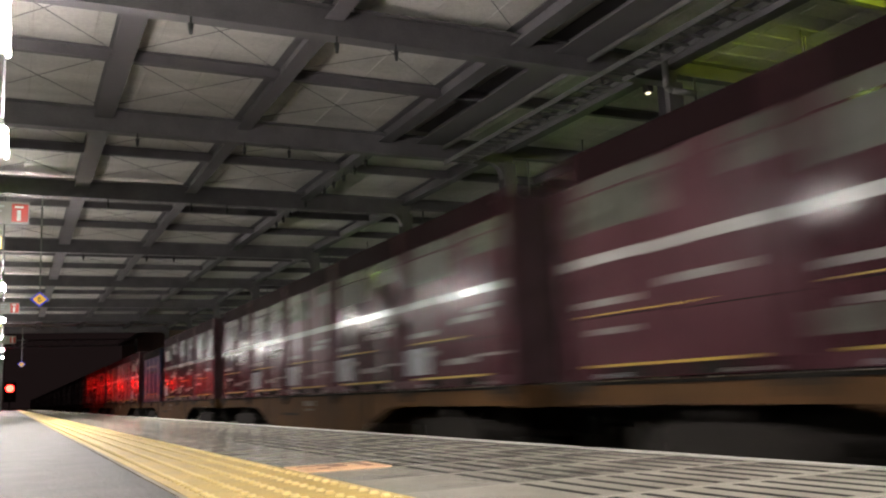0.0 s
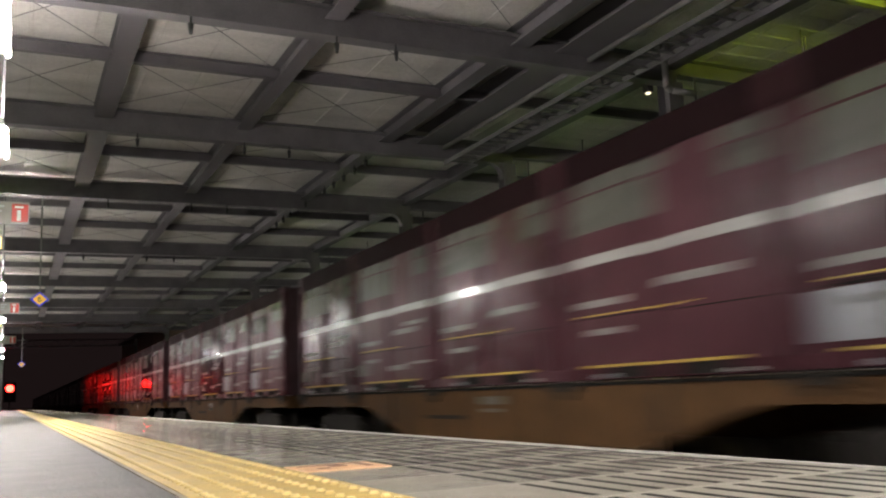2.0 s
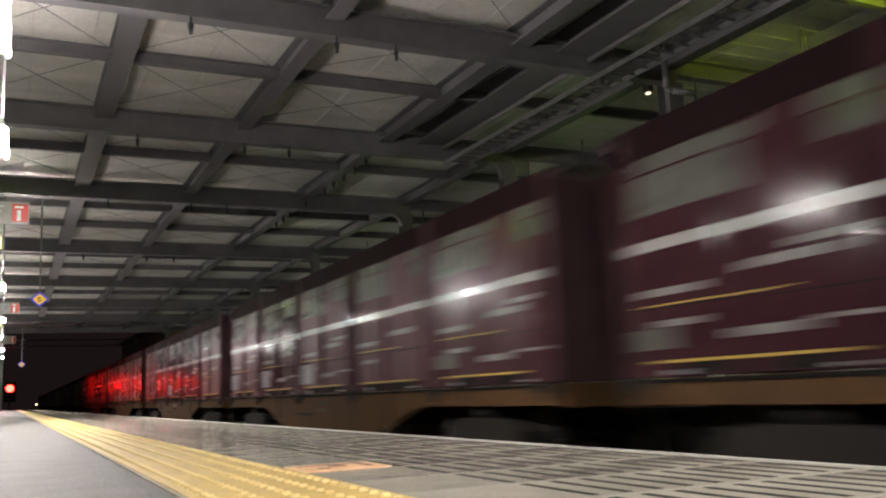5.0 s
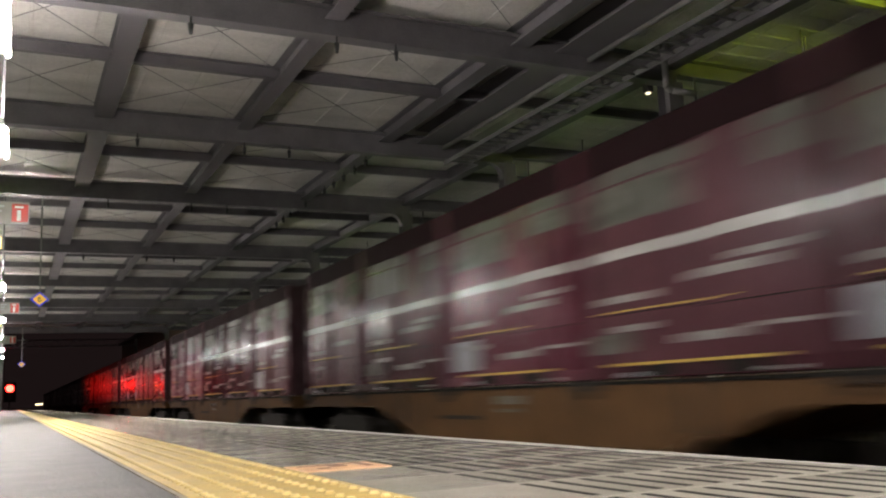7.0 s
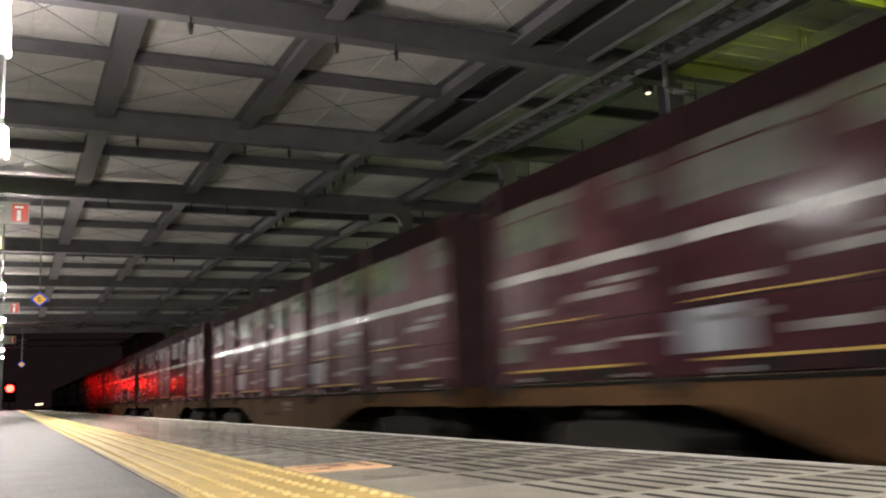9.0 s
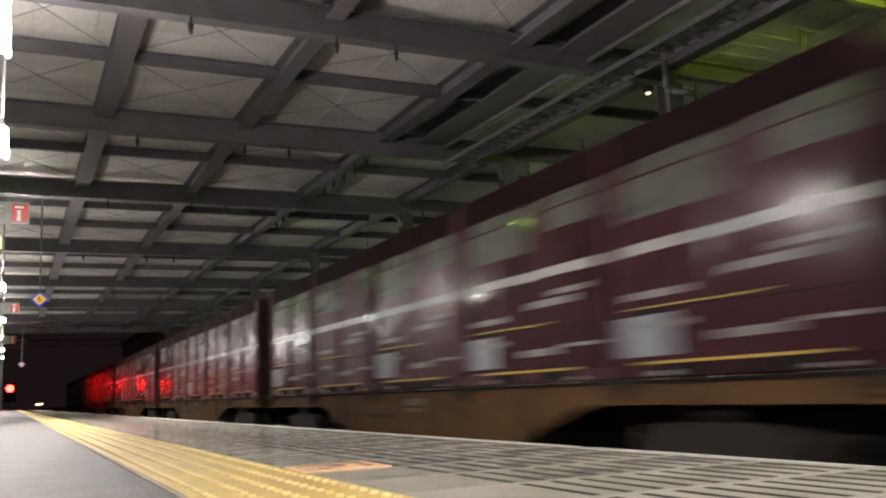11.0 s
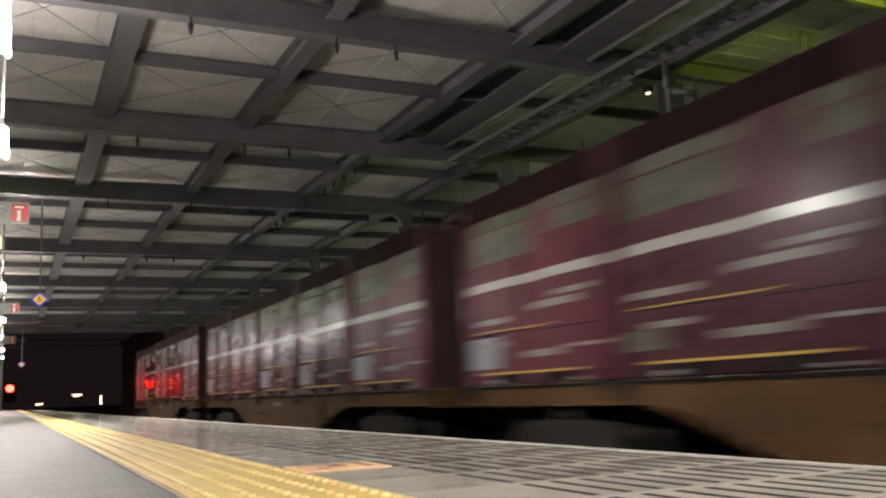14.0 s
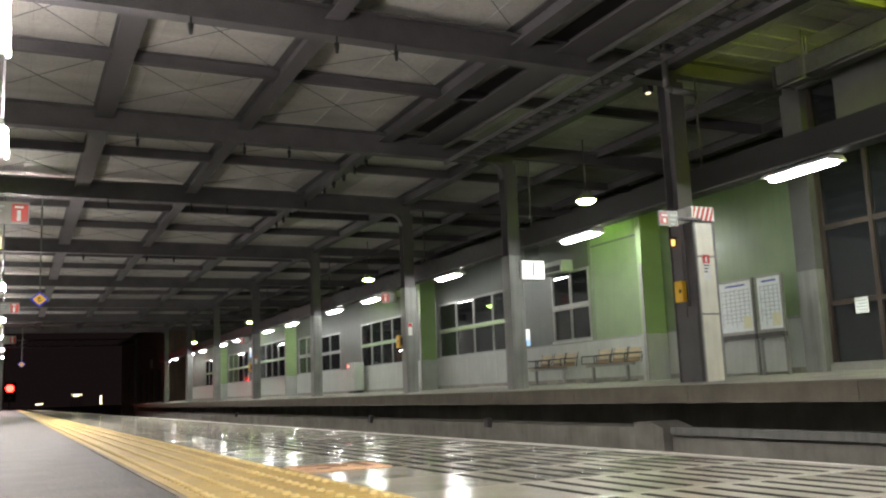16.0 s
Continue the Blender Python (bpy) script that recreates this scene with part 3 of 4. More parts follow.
    # flat black plates give the fork pockets together with their shadow
    boxpart("fork_pocket_shade", (-W - 0.004, -W + 0.03, -1.05, -0.25, 0.03, 0.148), BLACK_MATT, c)
    boxpart("fork_pocket_shade", (-W - 0.004, -W + 0.03, 0.15, 0.95, 0.03, 0.148), BLACK_MATT, c)
    boxpart("latch_plate", (-W - 0.006, -W - 0.001, F + 0.6, F + 0.8, 0.035, 0.07), BAND, c)
    boxpart("latch_plate", (-W - 0.006, -W - 0.001, F + 2.75, F + 2.95, 0.03, 0.08), PLACARD, c)
    return c


def wagon():
    w = thing("container_wagon", "rust-brown flat container wagon with deep fishbelly side sills", "wagon", (0, 0, 0), "container wagons")
    half = 9.45
    for s in (-1, 1):
        bm = bmesh.new()
        prof = [(-half, 0.0), (half, 0.0), (half, -0.27), (5.3, -0.27), (4.9, -0.33), (3.5, -0.72), (3.1, -0.78), (-3.1, -0.78), (-3.5, -0.72), (-4.9, -0.33), (-5.3, -0.27), (-half, -0.27)]
        prism(bm, prof, "x", *sorted((s * 1.17, s * 1.20)))
        part("side_sill", bm, WAGON, w, "rust-brown fishbelly sill")
        boxpart("rub_rail", (*sorted((s * 1.20, s * 1.225)), -half, half, -0.045, -0.005), BLACK_MATT, w, "dark deck edge")
        boxpart("data_panel", (*sorted((s * 1.2, s * 1.205)), -0.3, 0.35, -0.25, -0.14), LOGO, w, "pale marking panel")
        boxpart("data_panel", (*sorted((s * 1.2, s * 1.205)), -0.2, 0.3, -0.36, -0.31), LOGO, w)
        for y in (-9.3, -5.83, -1.94, 1.94, 5.83, 9.3):
            bm = bmesh.new()
            a, b = sorted((s * 1.226, s * 1.27))
            box(bm, a, b, y - 0.24, y + 0.24, -0.11, 0.02)
            box(bm, a, b, y - 0.07, y + 0.07, -0.20, -0.111)
            part("container_lock", bm, BOGIE, w, "grimy container lock bracket")
        for y in (-3.77, 3.77):
            boxpart("stiffener", (*sorted((s * 1.2, s * 1.222)), y - 0.06, y + 0.06, -0.55, -0.04), BOGIE, w)
        # a dark raised plate imitates the dark of a long hole
        boxpart("sill_hole_plate", (*sorted((s * 1.2, s * 1.21)), 0.9, 2.3, -0.47, -0.41), BOGIE, w, "dark plate standing in for a long sill hole")
    boxpart("deck", (-1.17, 1.17, -half, half, -0.12, -0.012), BOGIE, w)
    for e in (-1, 1):
        boxpart("headstock", (-1.2, 1.2, *sorted((e * half, e * (half + 0.12))), -0.30, 0.0), WAGON, w)
        boxpart("coupler", (-0.12, 0.12, *sorted((e * (half + 0.1), e * 10.18)), -0.34, -0.12), BOGIE, w)
        b = part("bogie", bogie_frame(), BOGIE, w, "grimy three-piece bogie")
        b.location = (0, e * 7.1, 0)
        for q in (-0.95, 0.95):
            bm = bmesh.new()
            for x in (-0.57, 0.57):
                cyl(bm, (x - 0.07, 0, 0), (x + 0.07, 0, 0), 0.405, 20)
            cyl(bm, (-1.0, 0, 0), (1.0, 0, 0), 0.075, 10)
            part("wheelset", bm, BOGIE, b, at=(0, q, RAIL_Z + 0.405 - DECK))
    return w


def bogie_frame():
    bm = bmesh.new()
    for s in (-1, 1):
        x = sorted((s * 0.92, s * 1.06))
        prism(bm, [(-1.25, -0.62), (-1.1, -0.50), (-0.45, -0.45), (0.45, -0.45), (1.1, -0.50), (1.25, -0.62), (1.15, -0.80), (0.75, -0.80), (0.45, -0.92), (-0.45, -0.92), (-0.75, -0.80), (-1.15, -0.80)], "x", *x)
        for q in (-0.12, 0.12):
            cyl(bm, (s * 1.0, q, -0.45), (s * 1.0, q, -0.30), 0.09, 8)
    box(bm, -0.95, 0.95, -0.2, 0.2, -0.62, -0.30)
    return bm


def train():
    moving = []
    rng = random.Random(4)
    w0 = wagon()
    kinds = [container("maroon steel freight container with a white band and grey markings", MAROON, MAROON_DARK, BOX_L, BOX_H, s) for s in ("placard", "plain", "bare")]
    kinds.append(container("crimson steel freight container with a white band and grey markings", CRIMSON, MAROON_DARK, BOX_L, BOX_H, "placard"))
    blue = container("blue steel freight container with thin white stripes", BLUE_PAINT, BLACK_MATT, 6.06, 2.50, "blue")
    used = set()

    def take(src):
        if src in used:
            return copy_thing(src, pose(0, 0, 0))
        used.add(src)
        return src

    for k in range(-1, 19):
        yc = PITCH * (k + 0.5 + PHASE)
        moving.append((take(w0), TRACK_FAR, yc, DECK))
        if k == 1:
            moving.append((take(blue), TRACK_FAR, yc + 6.1, DECK))
            slots = (0, 1, 2)
        else:
            slots = range(5)
        for i in slots:
            y = yc + STEP * (i - 2)
            kind = kinds[rng.choice((0, 0, 0, 0, 1, 1, 1, 2, 2, 3))]
            moving.append((take(kind), TRACK_FAR, y, DECK + 0.004))
    return moving


# ---- the far platform's building ----
def lettering(name, text, size, mat, parent, m, depth=0.003):
    """Letters as a mesh; they lie in their own xy plane and m turns them."""
    cu = bpy.data.curves.new(name, "FONT")
    cu.body, cu.size, cu.extrude, cu.align_x, cu.align_y = text, size, depth, "CENTER", "CENTER"
    tmp = bpy.data.objects.new(name, cu)
    me = bpy.data.meshes.new_from_object(tmp)
    bpy.data.objects.remove(tmp)
    me.materials.append(mat)
    ob = part(name, me, None, parent)
    ob.matrix_basis = m
    return ob


WINDOWS = ((17.6, 19.25, 1.24, 2.95, 2), (21.2, 26.0, 1.19, 2.88, 4), (28.9, 33.2, 1.19, 2.85, 4), (35.7, 38.5, 1.2, 2.75, 2),
           (39.3, 41.8, 1.2, 2.9, 2), (44.2, 49.4, 1.2, 3.05, 4), (52.0, 57.4, 1.1, 2.95, 4), (60.0, 65.0, 1.1, 2.95, 4))
WALL0, WALL1 = 11.35, 70.0
FINS = (14.85, 26.15, 42.0, 57.6)


def station_wall():
    w = thing("wall_east", "station building wall with pale green paint over a grey wainscot", "wall", kind="structure")
    x0, x1 = WALL_X, WALL_X + 0.18
    ys = sorted({WALL0, WALL1, *[y for win in WINDOWS for y in win[:2]]})
    for a, b in zip(ys[:-1], ys[1:]):
        win = [q for q in WINDOWS if q[0] == a]
        if win:
            boxpart("wall_panel", (x0, x1, a, b, 0.0, win[0][2]), WALL_GREY, w)
            boxpart("wall_panel", (x0, x1, a, b, win[0][3], 3.90), WALL_GREY, w)
        else:
            boxpart("wall_panel", (x0, x1, a, b, 0.0, 3.90), WALL_GREEN if b < 18 else WALL_GREY, w)
    boxpart("flat_roof", (x0 - 0.06, 15.69, WALL0, WALL1, 3.905, 4.02), CLERESTORY, w, "dark flat roof of the station building")
    # wainscot of vertical metal panels with narrow joints
    y = WALL0
    while y < WALL1 - 0.1:
        boxpart("wainscot_panel", (x0 - 0.03, x0 - 0.002, y + 0.004, min(y + 0.91, WALL1), opp_floor(12.1) - 0.01, 1.17), WALL_LOW, w)
        y += 0.914
    boxpart("wainscot_rail", (x0 - 0.05, x0 - 0.001, WALL0, WALL1, 1.17, 1.205), ALU, w)
    boxpart("skirting", (x0 - 0.055, x0 - 0.031, WALL0, WALL1, opp_floor(12.1) - 0.01, opp_floor(12.1) + 0.10), CONCRETE, w)
    boxpart("joint_strip", (x0 - 0.012, x0 - 0.001, 15.0, 17.45, 3.36, 3.40), STEEL, w)
    for y in (15.55, 17.45):
        boxpart("joint_strip", (x0 - 0.012, x0 - 0.001, y, y + 0.03, 1.21, 3.9), STEEL_GREY, w)
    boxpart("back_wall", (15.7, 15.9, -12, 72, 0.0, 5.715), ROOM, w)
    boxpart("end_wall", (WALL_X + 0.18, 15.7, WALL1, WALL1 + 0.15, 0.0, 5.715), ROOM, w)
    for k, (a, b, z0, z1, n) in enumerate(WINDOWS):
        v = thing("window_%d" % (k + 1), "dark station window in a grey aluminium frame with a green middle rail", "window", kind="structure")
        f = 0.055
        for s in ((x0 - 0.02, x0 + 0.07, a, b, z0, z0 + f), (x0 - 0.02, x0 + 0.07, a, b, z1 - f, z1),
                  (x0 - 0.02, x0 + 0.07, a, a + f, z0 + f, z1 - f), (x0 - 0.02, x0 + 0.07, b - f, b, z0 + f, z1 - f)):
            boxpart("window_frame", s, ALU, v)
        boxpart("window_sill", (x0 - 0.06, x0 - 0.021, a - 0.03, b + 0.03, z0 - 0.03, z0 + 0.02), WALL_LOW, v)
        zm = z0 + (z1 - z0) * 0.49
        boxpart("middle_rail", (x0 - 0.03, x0 + 0.06, a + f, b - f, zm - 0.06, zm + 0.06), ALU_GREEN if n > 2 else ALU, v)
        for i in range(n):
            ya, yb = a + f + (b - a - 2 * f) * i / n, a + f + (b - a - 2 * f) * (i + 1) / n
            if i:
                boxpart("mullion", (x0 - 0.015, x0 + 0.05, ya - 0.03, ya + 0.03, z0 + f, zm - 0.061), ALU, v)
                boxpart("mullion", (x0 - 0.015, x0 + 0.05, ya - 0.03, ya + 0.03, zm + 0.061, z1 - f), ALU, v)
            for za, zb in ((z0 + f, zm - 0.06), (zm + 0.06, z1 - f)):
                boxpart("pane", (x0 + 0.02, x0 + 0.026, ya + 0.005, yb - 0.005, za, zb), PANE, v)
    for y in FINS:
        fin = thing("wall_fin", "short green painted wall return with a grey base", "wall", kind="structure")
        boxpart("upper", (11.62, WALL_X - 0.062, y, y + 0.16, 1.16, 3.9), FIN_GREEN, fin)
        boxpart("lower", (11.60, WALL_X - 0.062, y - 0.01, y + 0.17, opp_floor(11.6) - 0.01, 1.155), WALL_LOW, fin)
        boxpart("corner_guard", (11.575, 11.598, y - 0.03, y + 0.06, opp_floor(11.6) - 0.01, 2.6), ALU, fin, "shiny steel corner guard")


def glass_front():
    g = thing("window_9", "dark aluminium-framed glass entrance front", "window", kind="structure")
    x = 12.35
    z0, z1 = opp_floor(12.3), 5.1
    boxpart("header", (x - 0.1, x + 0.2, -4, 11.33, z1, 5.715), WALL_DARK, g)
    boxpart("header_panel", (x - 0.16, x - 0.102, -4, 10.2, 4.25, 5.1), WALL_DARK, g, "dark panel above the glass", bevel=0.006)
    boxpart("side_wall", (x - 0.2, x + 0.2, 10.9, 11.33, z0 - 0.02, 1.95), STEEL_GREY, g)
    # upper half is darkened to imitate lamplight fading up this one grey wall
    boxpart("side_wall", (x - 0.19, x + 0.2, 10.9, 11.33, 1.952, z1), WALL_DARK, g)
    boxpart("sill", (x - 0.12, x + 0.1, -4, 10.88, z0 - 0.02, z0 + 0.14), ALU, g)
    y = 10.88
    while y > -3.5:
        boxpart("post", (x - 0.05, x + 0.05, y - 0.08, y, z0 + 0.14, z1), BROWN_FRAME, g)
        for za, zb in ((z0 + 0.14, 1.32), (1.40, 2.6), (2.68, z1)):
            boxpart("pane", (x - 0.003, x + 0.003, y - 0.98, y - 0.08, za, zb), PANE, g)
        for zc in (1.36, 2.64):
            boxpart("rail", (x - 0.04, x + 0.04, y - 0.98, y - 0.08, zc - 0.04, zc + 0.04), BROWN_FRAME, g)
        y -= 0.98
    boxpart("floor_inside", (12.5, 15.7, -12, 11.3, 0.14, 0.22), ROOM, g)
    p = thing("notice", "small white paper notice taped to the glass", "notice", (x - 0.052, 10.2, 1.27))
    boxpart("sheet", (-0.001, 0.001, -0.13, 0.13, -0.13, 0.13), PAPER, p)
    for k in range(4):
        boxpart("text_line", (-0.003, -0.0015, -0.10, 0.10 - 0.03 * (k % 2), 0.07 - 0.05 * k, 0.085 - 0.05 * k), INK_GREY, p)


def notice_boards():
    for y0, y1, n in ((11.98, 12.86, 7), (11.30, 11.90, 5)):
        b = thing("notice_board", "framed timetable board with white sheets on steel legs", "notice board", (11.75, (y0 + y1) / 2, opp_floor(11.75)), "notice boards")
        h = (y1 - y0) / 2
        z0, z1 = 0.73, 1.72
        boxpart("back_panel", (0.0, 0.04, -h, h, z0, z1), STEEL_GREY, b)
        for s in ((-0.02, 0.0, -h, h, z1 - 0.03, z1), (-0.02, 0.0, -h, h, z0, z0 + 0.05), (-0.02, 0.0, -h, -h + 0.03, z0 + 0.05, z1 - 0.03), (-0.02, 0.0, h - 0.03, h, z0 + 0.05, z1 - 0.03)):
            boxpart("frame_bar", s, ALU, b)
        boxpart("shadow_ledge", (-0.03, 0.04, -h, h, z0 - 0.09, z0 - 0.002), STEEL, b)
        for e in (-h + 0.03, h - 0.03):
            boxpart("leg", (0.0, 0.05, e - 0.03, e + 0.03, 0.0, z0 - 0.09), STEEL_GREY, b)
        boxpart("sheet", (-0.006, -0.002, -h + 0.035, h - 0.035, z0 + 0.055, z1 - 0.035), PAPER, b)
        boxpart("heading", (-0.0085, -0.0065, -h * 0.6, h * 0.5, z1 - 0.12, z1 - 0.09), BLUE, b)
        for k in range(n):
            y = -h + 0.10 + (2 * h - 0.2) * k / (n - 1)
            boxpart("text_column", (-0.0085, -0.0065, y - 0.007, y + 0.007, z0 + 0.13 + 0.05 * (k % 3), z1 - 0.18), INK_GREY, b)
        for k in range(9):
            z = z1 - 0.20 - 0.07 * k
            boxpart("text_row", (-0.0115, -0.0087, -h + 0.07, h - 0.09 - 0.05 * (k % 3), z, z + 0.012), INK_GREY, b)
        boxpart("pasted_sheet", (-0.0135, -0.0118, -h + 0.06, -h + 0.26, z0 + 0.10, z0 + 0.32), SHEET_TINT, b, "pale yellow pasted notice")
        boxpart("kick_panel", (0.01, 0.03, -h + 0.06, h - 0.06, 0.05, z0 - 0.12), WALL_LOW, b)


def bench(at):
    b = thing("bench", "row of three brown slatted wooden seats on a grey steel frame", "bench", at, "platform benches")
    for y in (-0.62, 0.62):
        bm = bmesh.new()
        box(bm, -0.22, 0.24, y - 0.03, y + 0.03, 0.0, 0.04)
        box(bm, -0.03, 0.03, y - 0.025, y + 0.025, 0.04, 0.36)
        part("leg", bm, ALU, b)
    boxpart("beam", (-0.04, 0.04, -0.85, 0.85, 0.34, 0.40), ALU, b)
    for y in (-0.58, -0.05, 0.52):
        for k in range(4):
            boxpart("seat_slat", (-0.24 + 0.11 * k, -0.145 + 0.11 * k, y - 0.20, y + 0.20, 0.41, 0.435), BENCH_BROWN, b, bevel=0.004)
        for k in range(3):
            s = boxpart("back_slat", (-0.012, 0.012, -0.20, 0.20, -0.042, 0.042), BENCH_WOOD if k else BENCH_BROWN, b, bevel=0.004)
            s.matrix_basis = pose(0.215 + 0.025 * k, y, 0.47 + 0.10 * k, 0, 12, 0)
        bm = bmesh.new()
        for e in (-0.24, 0.24):
            cyl(bm, (0.22, y + e, 0.40), (0.30, y + e, 0.74), 0.012, 6)
            cyl(bm, (-0.2, y + e, 0.58), (0.24, y + e, 0.60), 0.013, 6)
            cyl(bm, (-0.2, y + e, 0.40), (-0.2, y + e, 0.58), 0.012, 6)
        part("armrests", bm, BLACK, b)
    return b


def fire_sign(at, w=0.44, h=0.29, flip=False):
    """A hanging extinguisher sign, facing the camera's side: white field and red field with pictogram shapes."""
    s = thing("fire_sign", "hanging white and red fire extinguisher sign", "sign", at, "fire signs")
    boxpart("plate", (-w / 2, w / 2, -0.012, 0.012, -h / 2, h / 2), SIGN_WHITE, s)
    a = 0.02 if not flip else -w / 2 + 0.02
    boxpart("red_field", (a, a + w / 2 - 0.035, -0.016, -0.0125, -h / 2 + 0.03, h / 2 - 0.03), RED, s)
    boxpart("pictogram", (a + 0.07, a + 0.12, -0.019, -0.0165, -h / 2 + 0.05, h / 2 - 0.12), WHITE, s)
    boxpart("pictogram", (a + 0.04, a + 0.15, -0.019, -0.0165, h / 2 - 0.09, h / 2 - 0.06), WHITE, s)
    o = -w / 2 + 0.03 if not flip else 0.04
    for k in range(3):
        boxpart("text_bar", (o, o + 0.14 - 0.03 * k, -0.016, -0.0125, h / 2 - 0.08 - 0.07 * k, h / 2 - 0.055 - 0.07 * k), INK_GREY, s)
    return s


def platform_fittings():
    # clad column beside the boards
    y0, y1, x0, x1 = 11.10, 11.66, 9.74, 10.17
    zf = opp_floor(9.9)
    c = thing("clad_column", "cream clad platform column with a striped collar, trackside face darkened as shade", "column", (0, 0, 0), kind="structure")
    for za, zb in ((zf, 1.20), (1.22, 2.12), (2.14, 2.68)):
        boxpart("cream_panel", (x0 + 0.05, x1 - 0.03, y0, y0 + 0.03, za, zb), CREAM, c, bevel=0.004)
    # dark core puts shade on the trackside face, turned from the lamps
    boxpart("shaded_core", (x0 + 0.02, x1, y0 + 0.032, y1, zf, 2.7), STEEL, c)
    boxpart("dark_door", (x0, x0 + 0.018, y0 + 0.05, y1 - 0.05, zf + 0.04, 1.19), WALL_DARK, c, "dark brown cabinet door")
    for xa in (x0 + 0.015, x1 - 0.028):
        boxpart("corner_guard", (xa, xa + 0.03, y0 - 0.012, y0 - 0.001, zf, 2.68), ALU, c, "shiny corner strip")
    boxpart("collar", (x0 - 0.01, x1 + 0.02, y0 - 0.02, y1 + 0.01, 2.70, 2.94), WHITE, c)
    for k in range(5):
        bm = bmesh.new()
        a = x0 + 0.0 + 0.095 * k
        prof = [(a - 0.05, 2.705), (a + 0.0, 2.705), (a + 0.09, 2.935), (a + 0.04, 2.935)]
        prof = [(max(x0 - 0.005, min(x1 + 0.015, u)), v) for u, v in prof]
        prism(bm, prof, "y", y0 - 0.026, y0 - 0.0205)
        part("red_stripe", bm, RED, c)
    st = thing("sticker", "red and white fire alarm sticker on the cream column", "sticker", (x0 + 0.22, y0 - 0.003, 1.96))
    boxpart("paper", (-0.075, 0.075, -0.0015, 0.0015, -0.2, 0.2), WHITE, st)
    boxpart("red_field", (-0.07, 0.07, -0.004, -0.0018, 0.06, 0.195), RED, st)
    boxpart("pictogram", (-0.02, 0.02, -0.006, -0.0042, 0.08, 0.16), WHITE, st)
    for k in range(3):
        boxpart("text_bar", (-0.055, 0.055 - 0.02 * k, -0.004, -0.0018, 0.015 - 0.05 * k, 0.037 - 0.05 * k), INK, st)
    # telephone box, conduit and beacon on the dark face
    t = thing("yellow_box", "bright yellow emergency telephone box on a dark column", "telephone box", (x0 - 0.002, 11.45, 1.6), "yellow boxes")
    boxpart("case", (-0.09, 0.0, -0.10, 0.10, -0.17, 0.17), YELLOW, t, bevel=0.012)
    boxpart("latch", (-0.10, -0.091, -0.07, -0.03, -0.03, 0.03), BLACK, t)
    cd = thing("conduit", "thin pale conduit running up the column", "conduit")
    bm = bmesh.new()
    cyl(bm, (x0 - 0.012, 11.30, 1.35), (x0 - 0.012, 11.30, 2.68), 0.018, 8)
    part("pipe", bm, GALV, cd)
    be = thing("beacon", "small glowing amber warning lamp on a column", "lamp", (x0 - 0.03, 11.55, 2.42))
    boxpart("lens", (-0.03, 0.02, -0.025, 0.025, -0.05, 0.05), glow("amber_lens", (1.0, 0.45, 0.08), 2.5), be, bevel=0.01)
    boxpart("cap", (-0.06, 0.045, -0.05, 0.05, 0.061, 0.085), BLACK, be)
    boxpart("bracket", (0.02, 0.05, -0.02, 0.02, -0.04, 0.04), BLACK, be)
    s = fire_sign((9.19, 11.02, 2.70), 0.38, 0.24, True)
    boxpart("bracket", (0.1, 0.70, 0.013, 0.09, 0.0, 0.04), STEEL, s)
    # lit track sign
    g = thing("track_sign", "lit white box sign with a black number 1", "sign", (10.27, 16.90, 2.72))
    boxpart("case", (-0.29, 0.29, 0.02, 0.16, -0.21, 0.21), WHITE, g, bevel=0.01)
    boxpart("lit_face", (-0.275, 0.275, 0.012, 0.0195, -0.195, 0.195), SIGN_GLOW, g)
    lettering("digit", "1", 0.46, INK, g, pose(0, 0.009, 0, 90, 0, 0))
    for x in (-0.2, 0.2):
        boxpart("hanger", (x - 0.012, x + 0.012, 0.08, 0.10, 0.21, 0.56), STEEL, g)
    # air conditioner over the window
    a = thing("air_conditioner", "pale wall-mounted air conditioner with a dark grille", "air conditioner", (WALL_X - 0.002, 18.75, 3.04))
    boxpart("case", (-0.34, 0.0, -0.52, 0.52, -0.14, 0.16), WALL_LOW, a, bevel=0.03)
    boxpart("grille", (-0.346, -0.341, -0.45, 0.40, -0.10, 0.04), BLACK, a)
    # equipment cabinet with a red pilot lamp
    q = thing("equipment_cabinet", "pale grey steel cabinet with a red pilot lamp", "cabinet", (11.75, 32.7, opp_floor(11.75)))
    boxpart("body", (-0.2, 0.2, -0.4, 0.4, 0.10, 1.15), WALL_LOW, q, bevel=0.015)
    boxpart("plinth", (-0.17, 0.17, -0.36, 0.36, 0.0, 0.098), BLACK, q)
    boxpart("door_handle", (-0.225, -0.201, -0.30, -0.27, 0.55, 0.75), ALU, q)
    boxpart("pilot_lamp", (-0.23, -0.201, 0.20, 0.30, 0.98, 1.06), glow("red_pilot", (1.0, 0.05, 0.03), 6.0), q)
    for y in (18.65, 16.2):
        bench((11.62, y, opp_floor(11.62)))
    # small lit information signs
    for x, y, z in ((11.95, 20.25, 1.42), (9.95, 41.7, 2.25)):
        v = thing("lit_sign", "small glowing white and blue box sign", "sign", (x, y, z), "small lit signs")
        boxpart("lit_face", (-0.12, 0.12, -0.02, -0.003, -0.02, 0.24), SIGN_GLOW, v)
        boxpart("blue_field", (-0.12, 0.12, -0.02, -0.003, -0.18, -0.022), glow("blue_field", (0.1, 0.45, 1.0), 0.8), v)
        boxpart("case", (-0.13, 0.13, 0.0, 0.08, -0.2, 0.26), STEEL_GREY, v)
